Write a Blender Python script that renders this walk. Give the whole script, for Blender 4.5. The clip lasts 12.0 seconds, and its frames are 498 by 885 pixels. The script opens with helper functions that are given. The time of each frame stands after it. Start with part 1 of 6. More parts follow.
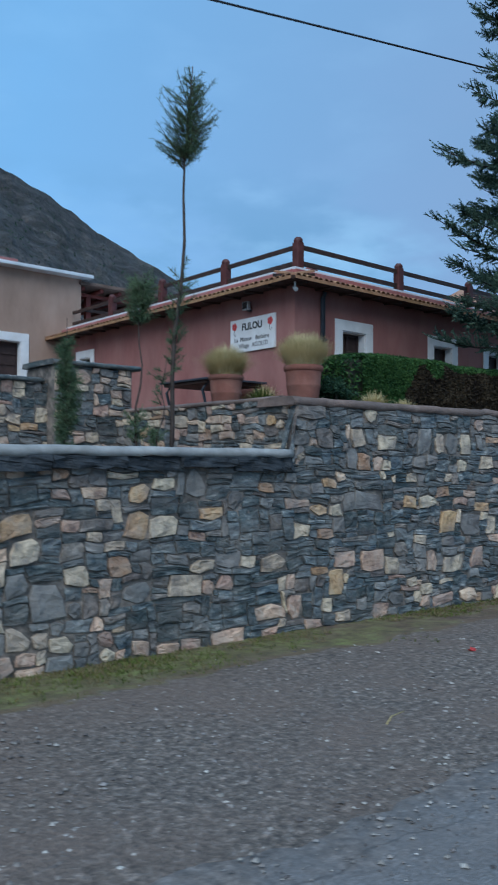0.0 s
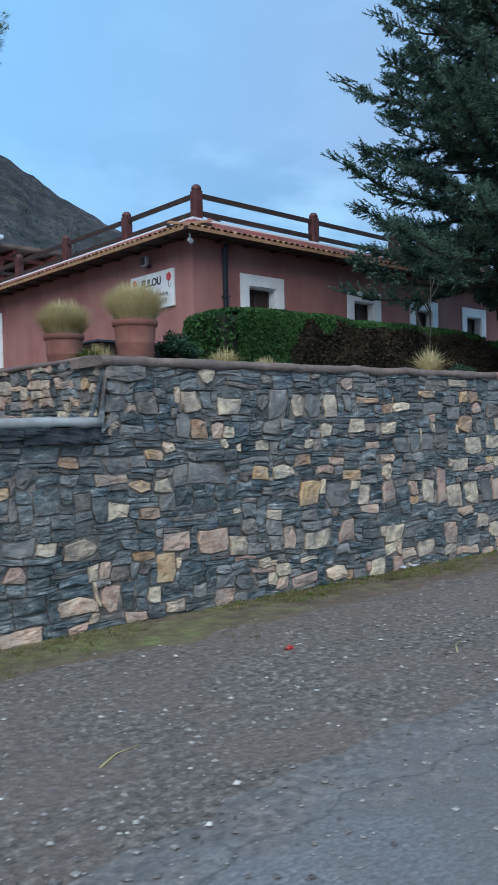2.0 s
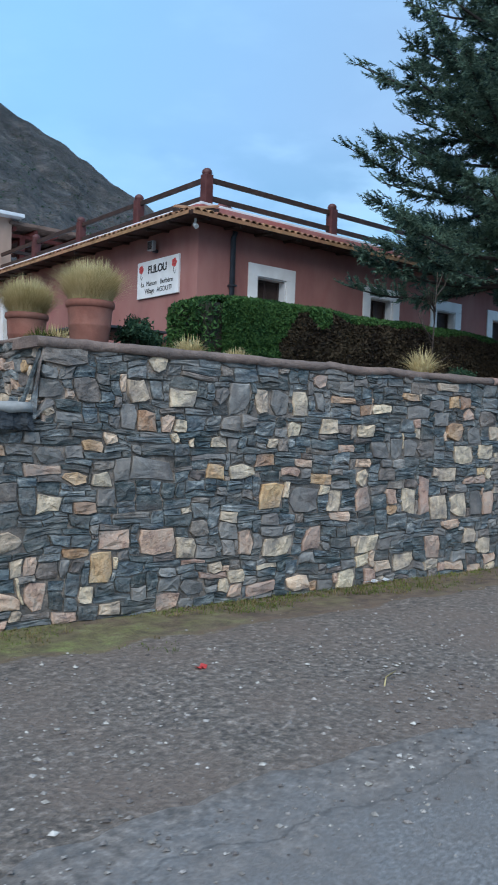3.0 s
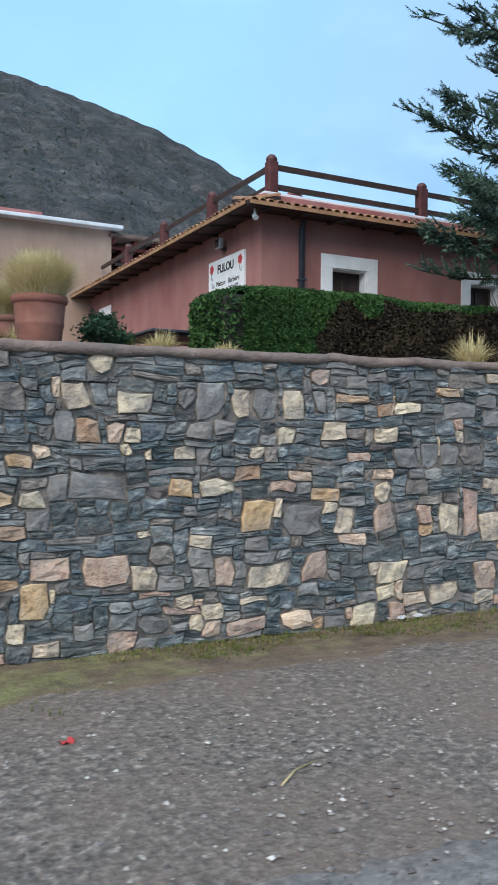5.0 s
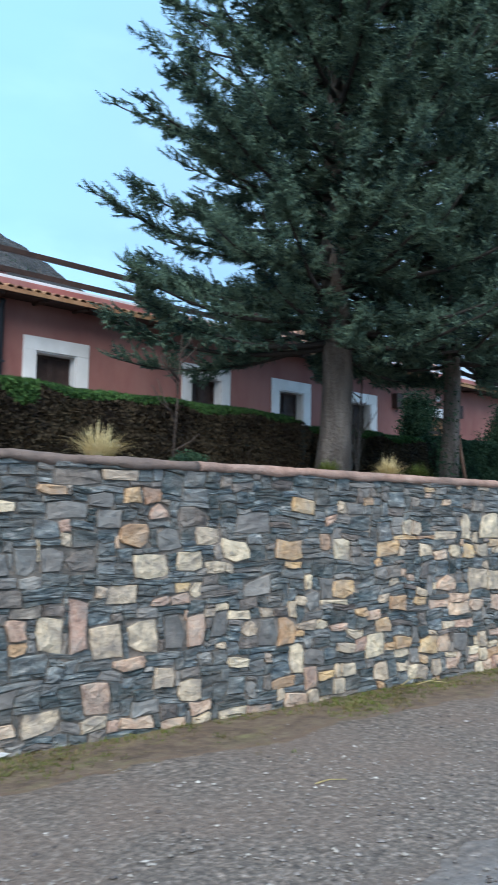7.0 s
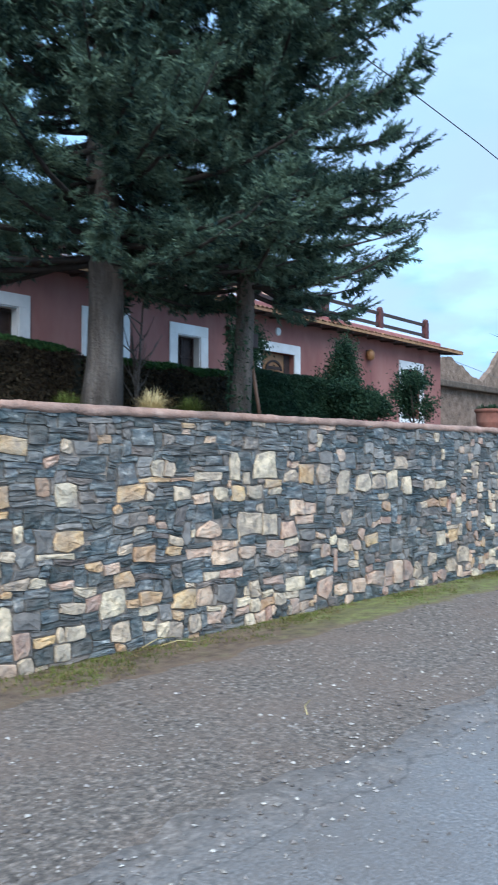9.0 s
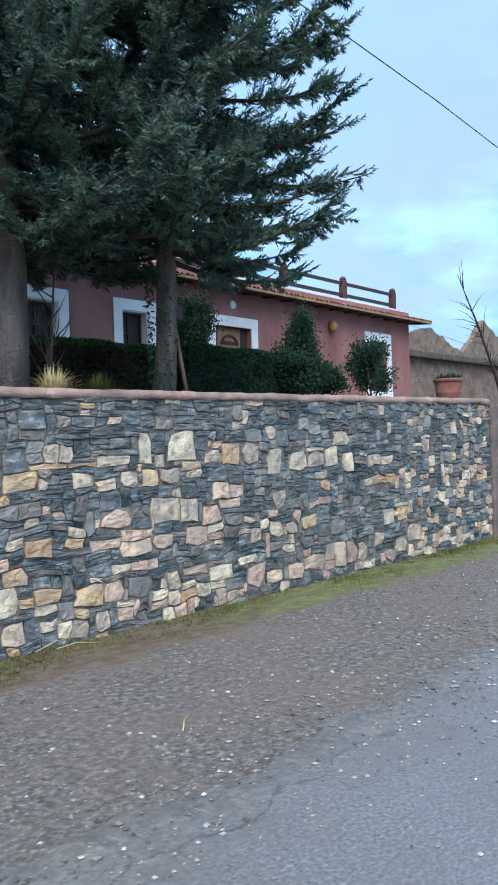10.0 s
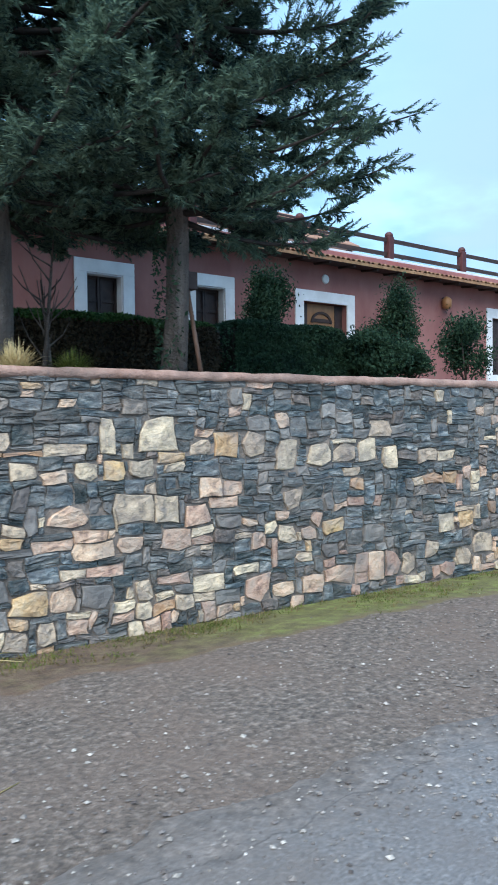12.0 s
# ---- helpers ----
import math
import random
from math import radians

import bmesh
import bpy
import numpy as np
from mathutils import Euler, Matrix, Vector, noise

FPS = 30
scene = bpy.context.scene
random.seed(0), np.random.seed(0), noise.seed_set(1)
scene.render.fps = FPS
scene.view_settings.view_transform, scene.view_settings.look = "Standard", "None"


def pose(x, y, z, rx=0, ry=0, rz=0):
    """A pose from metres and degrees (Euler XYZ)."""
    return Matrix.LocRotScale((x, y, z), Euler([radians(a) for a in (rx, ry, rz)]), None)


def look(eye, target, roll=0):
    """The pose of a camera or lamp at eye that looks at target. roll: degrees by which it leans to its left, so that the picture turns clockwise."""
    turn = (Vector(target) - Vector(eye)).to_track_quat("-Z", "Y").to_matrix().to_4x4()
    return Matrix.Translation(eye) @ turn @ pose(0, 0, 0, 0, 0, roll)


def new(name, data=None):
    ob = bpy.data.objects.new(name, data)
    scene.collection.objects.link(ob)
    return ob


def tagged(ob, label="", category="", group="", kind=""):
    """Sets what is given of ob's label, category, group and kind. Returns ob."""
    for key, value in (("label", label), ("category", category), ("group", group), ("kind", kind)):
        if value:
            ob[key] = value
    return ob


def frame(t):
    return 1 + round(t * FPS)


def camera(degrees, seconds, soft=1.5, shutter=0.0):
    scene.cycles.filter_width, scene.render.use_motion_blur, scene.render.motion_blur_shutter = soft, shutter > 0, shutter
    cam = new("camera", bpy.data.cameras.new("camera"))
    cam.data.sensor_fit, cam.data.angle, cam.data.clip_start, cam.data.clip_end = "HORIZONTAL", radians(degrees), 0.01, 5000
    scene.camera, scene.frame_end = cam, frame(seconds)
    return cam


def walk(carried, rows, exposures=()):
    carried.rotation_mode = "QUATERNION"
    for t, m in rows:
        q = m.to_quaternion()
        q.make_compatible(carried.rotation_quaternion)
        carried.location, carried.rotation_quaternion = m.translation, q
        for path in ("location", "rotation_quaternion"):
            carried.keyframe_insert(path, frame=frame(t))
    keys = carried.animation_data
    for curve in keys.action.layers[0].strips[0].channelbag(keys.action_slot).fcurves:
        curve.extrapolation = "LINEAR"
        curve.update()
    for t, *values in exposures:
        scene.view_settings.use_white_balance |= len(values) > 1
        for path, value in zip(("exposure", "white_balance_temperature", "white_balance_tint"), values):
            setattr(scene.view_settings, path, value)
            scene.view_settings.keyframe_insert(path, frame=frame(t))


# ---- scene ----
cam = camera(35.4, 12.0, soft=1.7, shutter=0.4)
METRES, EYE, TILT, LEAN, TURN = 11.2, 1.5, 0.0, 0.0, -40.3
ROWS = [
    (0.0, 0.0, 0.0, 0.0, -0.01, 1.36, -0.35),
    (0.5, 0.0298, 0.0204, 0.002, -1.34, 0.05, -2.43),
    (1.0, 0.0609, 0.0428, 0.002, -1.13, -0.54, 0.91),
    (1.5, 0.0907, 0.0667, 0.0005, -0.97, -0.65, 1.13),
    (2.0, 0.1236, 0.0897, 0.0015, -1.76, -1.21, 1.24),
    (2.5, 0.1586, 0.1085, 0.0036, -1.46, -1.57, 0.39),
    (3.0, 0.189, 0.1338, 0.003, 1.14, -1.64, -1.96),
    (5.0, 0.3085, 0.2492, 0.004, 12.77, -1.3, -0.34),
    (5.5, 0.3397, 0.2767, 0.0062, 10.43, -2.2, -0.98),
    (6.0, 0.3715, 0.2979, 0.0129, 9.7, -0.7, -0.75),
    (6.5, 0.4071, 0.3155, 0.0128, 6.71, 2.46, -1.31),
    (7.0, 0.4458, 0.3364, 0.0142, -1.31, 5.31, -0.85),
    (9.0, 0.5906, 0.4276, 0.0144, -8.73, 1.06, -0.07),
    (9.5, 0.6268, 0.4526, 0.0148, -10.73, -0.21, 0.7),
    (10.0, 0.6654, 0.4756, 0.0145, -9.42, -0.55, 1.78),
    (10.5, 0.6994, 0.5016, 0.0135, -4.92, -1.17, -0.75),
    (11.0, 0.737, 0.5258, 0.0131, -2.53, -0.74, 1.5),
    (11.5, 0.7727, 0.5503, 0.0143, 1.1, -1.08, 0.15),
    (12.0, 0.8083, 0.5777, 0.0152, 2.1, -1.51, 0.62),
]
EXPOSURES = [(0.0, -0.12, 5750, 6), (1.0, 0.2, 6000, 8), (1.5, 0.2, 6080, 8), (3.2, 0.4, 6350, 10), (4.8, 0.6, 6800, 11), (7.0, 0.85, 6600, 10), (9.0, 1.0, 6250, 10), (10.0, 0.88, 6250, 10), (12.0, 0.95, 6450, 10)]
walk(cam, [(t, pose(0, 0, EYE, TILT, LEAN, TURN) @ pose(METRES * x, METRES * y, METRES * z, 90 + pitch, roll, yaw)) for t, x, y, z, yaw, pitch, roll in ROWS],
     exposures=EXPOSURES)

# ---- light ----
SUN_ELEV, SUN_AZ = 46.0, 232.0
world = bpy.data.worlds.new("sky")
scene.world = world
world.use_nodes = True
wt = world.node_tree
wt.nodes.clear()


def link_nodes(tree, kind, props=None, **inputs):
    """One node with its settings and sockets filled; socket values may be other nodes' outputs."""
    n = tree.nodes.new(kind)
    props = props or {}
    if "data_type" in props:
        n.data_type = props["data_type"]
    if "operation" in props:
        n.operation = props["operation"]
    if "blend_type" in props:
        n.blend_type = props["blend_type"]
    for k, v in inputs.items():
        key = int(k[1:]) if k[0] == "i" and k[1:].isdigit() else k.replace("_", " ")
        sock = n.inputs[key]
        if isinstance(v, bpy.types.NodeSocket):
            tree.links.new(v, sock)
        else:
            sock.default_value = v
    return n


def ramp(tree, fac, stops, interp="LINEAR"):
    n = tree.nodes.new("ShaderNodeValToRGB")
    tree.links.new(fac, n.inputs[0])
    n.color_ramp.interpolation = interp
    el = n.color_ramp.elements
    while len(el) < len(stops):
        el.new(0.5)
    for e, (p, c) in zip(el, stops):
        e.position = p
        e.color = (*c, 1) if len(c) == 3 else c
    return n.outputs[0]


sky = link_nodes(wt, "ShaderNodeTexSky")
sky.sky_type = "NISHITA"
sky.sun_disc = False
sky.sun_elevation, sky.sun_rotation = radians(SUN_ELEV), radians(SUN_AZ)
sky.altitude, sky.air_density, sky.dust_density, sky.ozone_density = 1500, 1.0, 0.6, 1.5
tc = link_nodes(wt, "ShaderNodeTexCoord")
sep = link_nodes(wt, "ShaderNodeSeparateXYZ", i0=tc.outputs["Generated"])
flat = link_nodes(wt, "ShaderNodeMapping", Vector=tc.outputs["Generated"], Scale=(1.0, 1.0, 2.6))
cl = link_nodes(wt, "ShaderNodeTexNoise", Vector=flat.outputs[0], Scale=3.4, Detail=7.0, Roughness=0.52)
veil = ramp(wt, cl.outputs[0], [(0.39, (0, 0, 0)), (0.57, (1, 1, 1))], "EASE")
low = ramp(wt, sep.outputs["Z"], [(0.05, (1, 1, 1)), (0.24, (0.9, 0.9, 0.9)), (0.36, (0.12, 0.12, 0.12))])
amount = link_nodes(wt, "ShaderNodeMath", {"operation": "MULTIPLY"}, i0=veil, i1=low)
# high thin overcast over the blue, with darker cloud bellies near the ridge
base = link_nodes(wt, "ShaderNodeMix", {"data_type": "RGBA"}, i0=0.6, i6=sky.outputs[0], i7=(3.5, 7.4, 12.0, 1))
bell = link_nodes(wt, "ShaderNodeTexNoise", Vector=flat.outputs[0], Scale=5.2, Detail=5.0, Roughness=0.5)
bellc = ramp(wt, bell.outputs[0], [(0.36, (3.7, 6.3, 8.9)), (0.56, (1.95, 4.0, 6.3))], "EASE")
east = ramp(wt, sep.outputs["X"], [(0.38, (0, 0, 0)), (0.86, (0.82, 0.82, 0.82))])
pale_sky = link_nodes(wt, "ShaderNodeMix", {"data_type": "RGBA"}, i0=east, i6=base.outputs[2], i7=(2.85, 3.8, 5.6, 1))
mixed = link_nodes(wt, "ShaderNodeMix", {"data_type": "RGBA"}, i0=amount.outputs[0], i6=pale_sky.outputs[2], i7=bellc)
bg = link_nodes(wt, "ShaderNodeBackground", Color=mixed.outputs[2], Strength=0.10)
wo = link_nodes(wt, "ShaderNodeOutputWorld", Surface=bg.outputs[0])

sun = new("sun", bpy.data.lights.new("sun", "SUN"))
sun.data.energy, sun.data.angle, sun.data.color = 2.75, radians(60), (1.0, 0.95, 0.89)
sun_way = Vector((math.sin(radians(SUN_AZ)) * math.cos(radians(SUN_ELEV)), math.cos(radians(SUN_AZ)) * math.cos(radians(SUN_ELEV)), math.sin(radians(SUN_ELEV))))
sun.matrix_world = look(sun_way * 60, (0, 0, 0))


# ---- materials ----
def material(name, stops, scale=3.0, detail=6.0, rough=0.8, bump=0.2, bump_scale=60.0, bump_dist=0.01, metal=0.0,
             stain=None, stain_scale=0.6, stain_amount=0.5, vary=0.0, stretch=(1, 1, 1), island=False, spec=0.4, wash=None, wash_scale=1.6, wash_amount=0.6):
    """Colour by two scales of noise, fine relief, a stain layer and a shift of value per object or island."""
    m = bpy.data.materials.new(name)
    m.use_nodes = True
    t = m.node_tree
    t.nodes.clear()
    c = link_nodes(t, "ShaderNodeTexCoord")
    geo = link_nodes(t, "ShaderNodeNewGeometry")
    mp = link_nodes(t, "ShaderNodeMapping", Vector=geo.outputs["Position"], Scale=stretch)
    n1 = link_nodes(t, "ShaderNodeTexNoise", Vector=mp.outputs[0], Scale=scale, Detail=detail, Roughness=0.62)
    col = ramp(t, n1.outputs[0], stops)
    if stain:
        n2 = link_nodes(t, "ShaderNodeTexNoise", Vector=mp.outputs[0], Scale=stain_scale, Detail=5.0, Roughness=0.6)
        f = ramp(t, n2.outputs[0], [(0.42, (0, 0, 0)), (0.7, (stain_amount,) * 3)])
        col = link_nodes(t, "ShaderNodeMix", {"data_type": "RGBA"}, i0=f, i6=col, i7=(*stain, 1)).outputs[2]
    if vary:
        src = geo.outputs["Random Per Island"] if island else link_nodes(t, "ShaderNodeObjectInfo").outputs["Random"]
        v = link_nodes(t, "ShaderNodeMapRange", i0=src, i3=1 - vary, i4=1 + vary)
        h = link_nodes(t, "ShaderNodeMapRange", i0=src, i3=0.5 - vary * 0.05, i4=0.5 + vary * 0.05)
        col = link_nodes(t, "ShaderNodeHueSaturation", Color=col, Value=v.outputs[0], Hue=h.outputs[0]).outputs[0]
    if wash:
        n3 = link_nodes(t, "ShaderNodeTexNoise", Vector=geo.outputs["Position"], Scale=wash_scale, Detail=9.0, Roughness=0.72)
        f3 = ramp(t, n3.outputs[0], [(0.46, (0, 0, 0)), (0.68, (wash_amount,) * 3)])
        col = link_nodes(t, "ShaderNodeMix", {"data_type": "RGBA"}, i0=f3, i6=col, i7=(*wash, 1)).outputs[2]
    fine = link_nodes(t, "ShaderNodeTexNoise", Vector=geo.outputs["Position"], Scale=bump_scale, Detail=4.0, Roughness=0.65)
    b = link_nodes(t, "ShaderNodeBump", Strength=bump, Distance=bump_dist, Height=fine.outputs[0])
    r = link_nodes(t, "ShaderNodeMapRange", i0=fine.outputs[0], i3=max(rough - 0.12, 0.02), i4=min(rough + 0.12, 1))
    p = link_nodes(t, "ShaderNodeBsdfPrincipled", Base_Color=col, Roughness=r.outputs[0], Metallic=metal, Normal=b.outputs[0])
    p.inputs["Specular IOR Level"].default_value = spec
    link_nodes(t, "ShaderNodeOutputMaterial", Surface=p.outputs[0])
    return m


def leaf_material(name, dark, light, scale=1.2):
    m = bpy.data.materials.new(name)
    m.use_nodes = True
    t = m.node_tree
    t.nodes.clear()
    geo = link_nodes(t, "ShaderNodeNewGeometry")
    n = link_nodes(t, "ShaderNodeTexNoise", Vector=geo.outputs["Position"], Scale=scale, Detail=3.0)
    k = link_nodes(t, "ShaderNodeMath", {"operation": "MULTIPLY_ADD"}, i0=geo.outputs["Random Per Island"], i1=0.5, i2=n.outputs[0])
    col = ramp(t, k.outputs[0], [(0.45, dark), (0.95, light)])
    p = link_nodes(t, "ShaderNodeBsdfPrincipled", Base_Color=col, Roughness=0.65)
    p.inputs["Specular IOR Level"].default_value = 0.12
    tr = link_nodes(t, "ShaderNodeBsdfTranslucent", Color=col)
    mx = link_nodes(t, "ShaderNodeMixShader", i0=0.22, i1=p.outputs[0], i2=tr.outputs[0])
    link_nodes(t, "ShaderNodeOutputMaterial", Surface=mx.outputs[0])
    return m


M = {}
STONE = {}
STONE["brown"] = ("brown_fieldstone", dict(stops=[(0.32, (0.075, 0.062, 0.055)), (0.48, (0.15, 0.125, 0.108)), (0.62, (0.25, 0.21, 0.18)), (0.75, (0.36, 0.31, 0.27))], scale=11, vary=0.35, bump=0.8, bump_scale=30, bump_dist=0.025, stain=(0.08, 0.09, 0.095), stain_scale=5.0, stain_amount=0.8))
STONE["slate"] = ("dark_slate", dict(stops=[(0.3, (0.017, 0.028, 0.034)), (0.48, (0.050, 0.073, 0.081)), (0.60, (0.130, 0.160, 0.162)), (0.70, (0.34, 0.34, 0.32))], scale=7, vary=0.45, bump=0.8, bump_scale=38, bump_dist=0.025, stain=(0.23, 0.19, 0.165), stain_scale=2.2, stain_amount=0.4, rough=0.6, stretch=(1, 1, 3)))
STONE["grey"] = ("grey_stone", dict(stops=[(0.3, (0.10, 0.105, 0.105)), (0.55, (0.19, 0.19, 0.18)), (0.75, (0.30, 0.285, 0.26))], scale=8, vary=0.3, bump=0.6, bump_scale=34, bump_dist=0.02, stain=(0.12, 0.09, 0.08), stain_scale=3.0))
STONE["pale"] = ("pale_limestone", dict(stops=[(0.32, (0.22, 0.19, 0.15)), (0.45, (0.52, 0.415, 0.29)), (0.62, (0.69, 0.56, 0.40)), (0.75, (0.46, 0.39, 0.31))], scale=11, vary=0.2, bump=0.8, bump_scale=30, bump_dist=0.025, stain=(0.17, 0.155, 0.15), stain_scale=6.0, stain_amount=0.75))
STONE["ochre"] = ("ochre_sandstone", dict(stops=[(0.32, (0.24, 0.15, 0.085)), (0.48, (0.50, 0.315, 0.165)), (0.62, (0.59, 0.43, 0.265)), (0.75, (0.44, 0.31, 0.21))], scale=10, vary=0.28, bump=0.8, bump_scale=30, bump_dist=0.025, stain=(0.25, 0.18, 0.15), stain_scale=5.0, stain_amount=0.8))
STONE["pink"] = ("pink_sandstone", dict(stops=[(0.32, (0.22, 0.145, 0.115)), (0.48, (0.55, 0.37, 0.265)), (0.62, (0.68, 0.51, 0.38)), (0.75, (0.42, 0.31, 0.26))], scale=10, vary=0.25, bump=0.8, bump_scale=30, bump_dist=0.025, stain=(0.16, 0.14, 0.135), stain_scale=5.0, stain_amount=0.8))
STONES = list(STONE)
for key, (title, how) in STONE.items():
    lime = dict(wash=(0.31, 0.275, 0.235), wash_scale=2.4, wash_amount=0.40 if key == "slate" else 0.55)
    M[key] = material(title, **lime, **how)
    M[key + "_joined"] = material(title, island=True, **lime, **how)
M["mortar"] = material("earth_mortar", [(0.3, (0.05, 0.048, 0.045)), (0.48, (0.14, 0.122, 0.105)), (0.66, (0.33, 0.27, 0.22))], 7, bump=0.8, bump_scale=40, bump_dist=0.02, wash=(0.27, 0.235, 0.205))
M["darkslate"] = material("black_slate_ledge", [(0.3, (0.014, 0.018, 0.022)), (0.6, (0.04, 0.047, 0.054)), (0.8, (0.10, 0.11, 0.115))], 6, bump=0.9, bump_scale=22, bump_dist=0.03, stretch=(1, 1, 3))
M["coping"] = material("grey_cement_coping", [(0.3, (0.20, 0.205, 0.20)), (0.6, (0.34, 0.345, 0.335)), (0.8, (0.44, 0.44, 0.42))], 4, bump=0.4, bump_scale=30, bump_dist=0.015, stain=(0.12, 0.12, 0.11), stain_scale=2.5)
M["cap"] = material("red_earth_cap", [(0.3, (0.11, 0.08, 0.07)), (0.55, (0.20, 0.145, 0.12)), (0.78, (0.30, 0.23, 0.20))], 4, bump=0.7, bump_scale=28, bump_dist=0.03, stain=(0.08, 0.07, 0.065), stain_scale=1.6, stain_amount=0.75)
M["salmon"] = material("salmon_earth_cap", [(0.3, (0.24, 0.145, 0.11)), (0.52, (0.40, 0.255, 0.20)), (0.75, (0.52, 0.37, 0.30))], 5, bump=0.8, bump_scale=26, bump_dist=0.03, stain=(0.12, 0.10, 0.09), stain_scale=1.8, stain_amount=0.7)
M["soil"] = material("brown_soil", [(0.3, (0.05, 0.038, 0.028)), (0.55, (0.10, 0.075, 0.055)), (0.8, (0.17, 0.14, 0.10))], 4, bump=0.8, bump_scale=25, bump_dist=0.03)
M["plaster"] = material("rose_plaster", [(0.3, (0.225, 0.094, 0.084)), (0.52, (0.295, 0.130, 0.115)), (0.75, (0.36, 0.172, 0.15))], 1.4, bump=0.35, bump_scale=40, bump_dist=0.008, stain=(0.36, 0.20, 0.175), stain_scale=0.9, stain_amount=0.55, rough=0.9, stretch=(1, 1, 0.45), spec=0.2)
M["beige"] = material("beige_plaster", [(0.3, (0.30, 0.208, 0.158)), (0.55, (0.38, 0.265, 0.205)), (0.8, (0.45, 0.33, 0.26))], 1.2, bump=0.3, bump_scale=40, bump_dist=0.008, stain=(0.22, 0.16, 0.13), stain_scale=0.8, rough=0.9, stretch=(1, 1, 0.5), spec=0.2)
M["white"] = material("white_paint", [(0.3, (0.66, 0.67, 0.67)), (0.6, (0.78, 0.79, 0.79)), (0.8, (0.82, 0.82, 0.81))], 3, bump=0.15, bump_scale=60, stain=(0.55, 0.53, 0.50), stain_scale=2.0, stain_amount=0.4)
M["brownwood"] = material("dark_brown_wood", [(0.3, (0.020, 0.012, 0.010)), (0.55, (0.042, 0.023, 0.018)), (0.8, (0.07, 0.04, 0.03))], 6, bump=0.3, bump_scale=50, rough=0.6)
M["redwood"] = material("red_painted_post", [(0.3, (0.10, 0.022, 0.018)), (0.55, (0.17, 0.038, 0.030)), (0.8, (0.24, 0.07, 0.055))], 5, bump=0.3, bump_scale=50, rough=0.6)
M["railwood"] = material("brown_rail_paint", [(0.3, (0.055, 0.016, 0.015)), (0.55, (0.09, 0.028, 0.026)), (0.8, (0.14, 0.055, 0.05))], 5, bump=0.3, bump_scale=50, rough=0.55)
M["tile"] = material("ochre_roof_tile", [(0.3, (0.15, 0.075, 0.04)), (0.55, (0.26, 0.145, 0.075)), (0.8, (0.36, 0.23, 0.13))], 6, bump=0.4, bump_scale=40, vary=0.25, island=True, stain=(0.30, 0.12, 0.09), stain_scale=1.5)
M["redroof"] = material("red_roof_paint", [(0.3, (0.25, 0.075, 0.068)), (0.55, (0.34, 0.12, 0.11)), (0.8, (0.42, 0.21, 0.19))], 2, bump=0.3, bump_scale=40, stain=(0.34, 0.22, 0.21), stain_scale=1.2)
M["tanroof"] = material("tan_plank_roof", [(0.3, (0.24, 0.13, 0.085)), (0.55, (0.36, 0.21, 0.14)), (0.8, (0.46, 0.30, 0.21))], 4, bump=0.4, bump_scale=30, stretch=(0.3, 1, 4), stain=(0.30, 0.13, 0.10), stain_scale=1.0)
M["membrane"] = material("pale_roof_membrane", [(0.3, (0.50, 0.53, 0.56)), (0.6, (0.64, 0.67, 0.70)), (0.8, (0.72, 0.74, 0.76))], 2, bump=0.2, bump_scale=30, rough=0.5)
M["terracotta"] = material("terracotta", [(0.3, (0.14, 0.052, 0.038)), (0.55, (0.22, 0.085, 0.060)), (0.8, (0.30, 0.135, 0.10))], 5, bump=0.25, bump_scale=60, stain=(0.26, 0.16, 0.125), stain_scale=3.0, stain_amount=0.4)
M["pipe"] = material("dark_blue_pipe", [(0.3, (0.02, 0.026, 0.034)), (0.7, (0.045, 0.055, 0.07))], 4, bump=0.1, rough=0.5)
M["glass"] = material("dark_window_glass", [(0.3, (0.008, 0.009, 0.011)), (0.7, (0.02, 0.02, 0.022))], 2, bump=0.03, rough=0.18, spec=0.5)
M["shutter"] = material("brown_shutter", [(0.3, (0.028, 0.016, 0.014)), (0.6, (0.05, 0.03, 0.026)), (0.8, (0.08, 0.05, 0.043))], 8, bump=0.3, rough=0.6)
M["door"] = material("varnished_door_wood", [(0.3, (0.22, 0.10, 0.04)), (0.6, (0.34, 0.17, 0.07)), (0.8, (0.42, 0.23, 0.10))], 5, bump=0.3, rough=0.5, stretch=(1, 1, 0.2))
M["green"] = material("green_curtain", [(0.3, (0.05, 0.13, 0.09)), (0.7, (0.12, 0.22, 0.15))], 4, bump=0.2)
M["metal"] = material("grey_metal", [(0.3, (0.30, 0.31, 0.32)), (0.7, (0.5, 0.51, 0.52))], 4, bump=0.1, rough=0.45, metal=0.6)
M["red"] = material("red_print", [(0.3, (0.55, 0.06, 0.06)), (0.7, (0.66, 0.10, 0.10))], 6, bump=0.02)
M["ink"] = material("black_print", [(0.3, (0.02, 0.02, 0.02)), (0.7, (0.05, 0.05, 0.05))], 6, bump=0.02)
M["bark"] = material("grey_brown_bark", [(0.3, (0.055, 0.045, 0.038)), (0.55, (0.13, 0.11, 0.095)), (0.8, (0.24, 0.21, 0.185))], 9, bump=1.0, bump_scale=26, bump_dist=0.05, stretch=(1, 1, 0.16), rough=0.9)
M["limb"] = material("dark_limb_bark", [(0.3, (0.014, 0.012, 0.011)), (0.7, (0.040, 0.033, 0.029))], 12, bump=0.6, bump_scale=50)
M["twig"] = material("thin_brown_bark", [(0.3, (0.030, 0.022, 0.018)), (0.7, (0.075, 0.055, 0.045))], 12, bump=0.5, bump_scale=60)
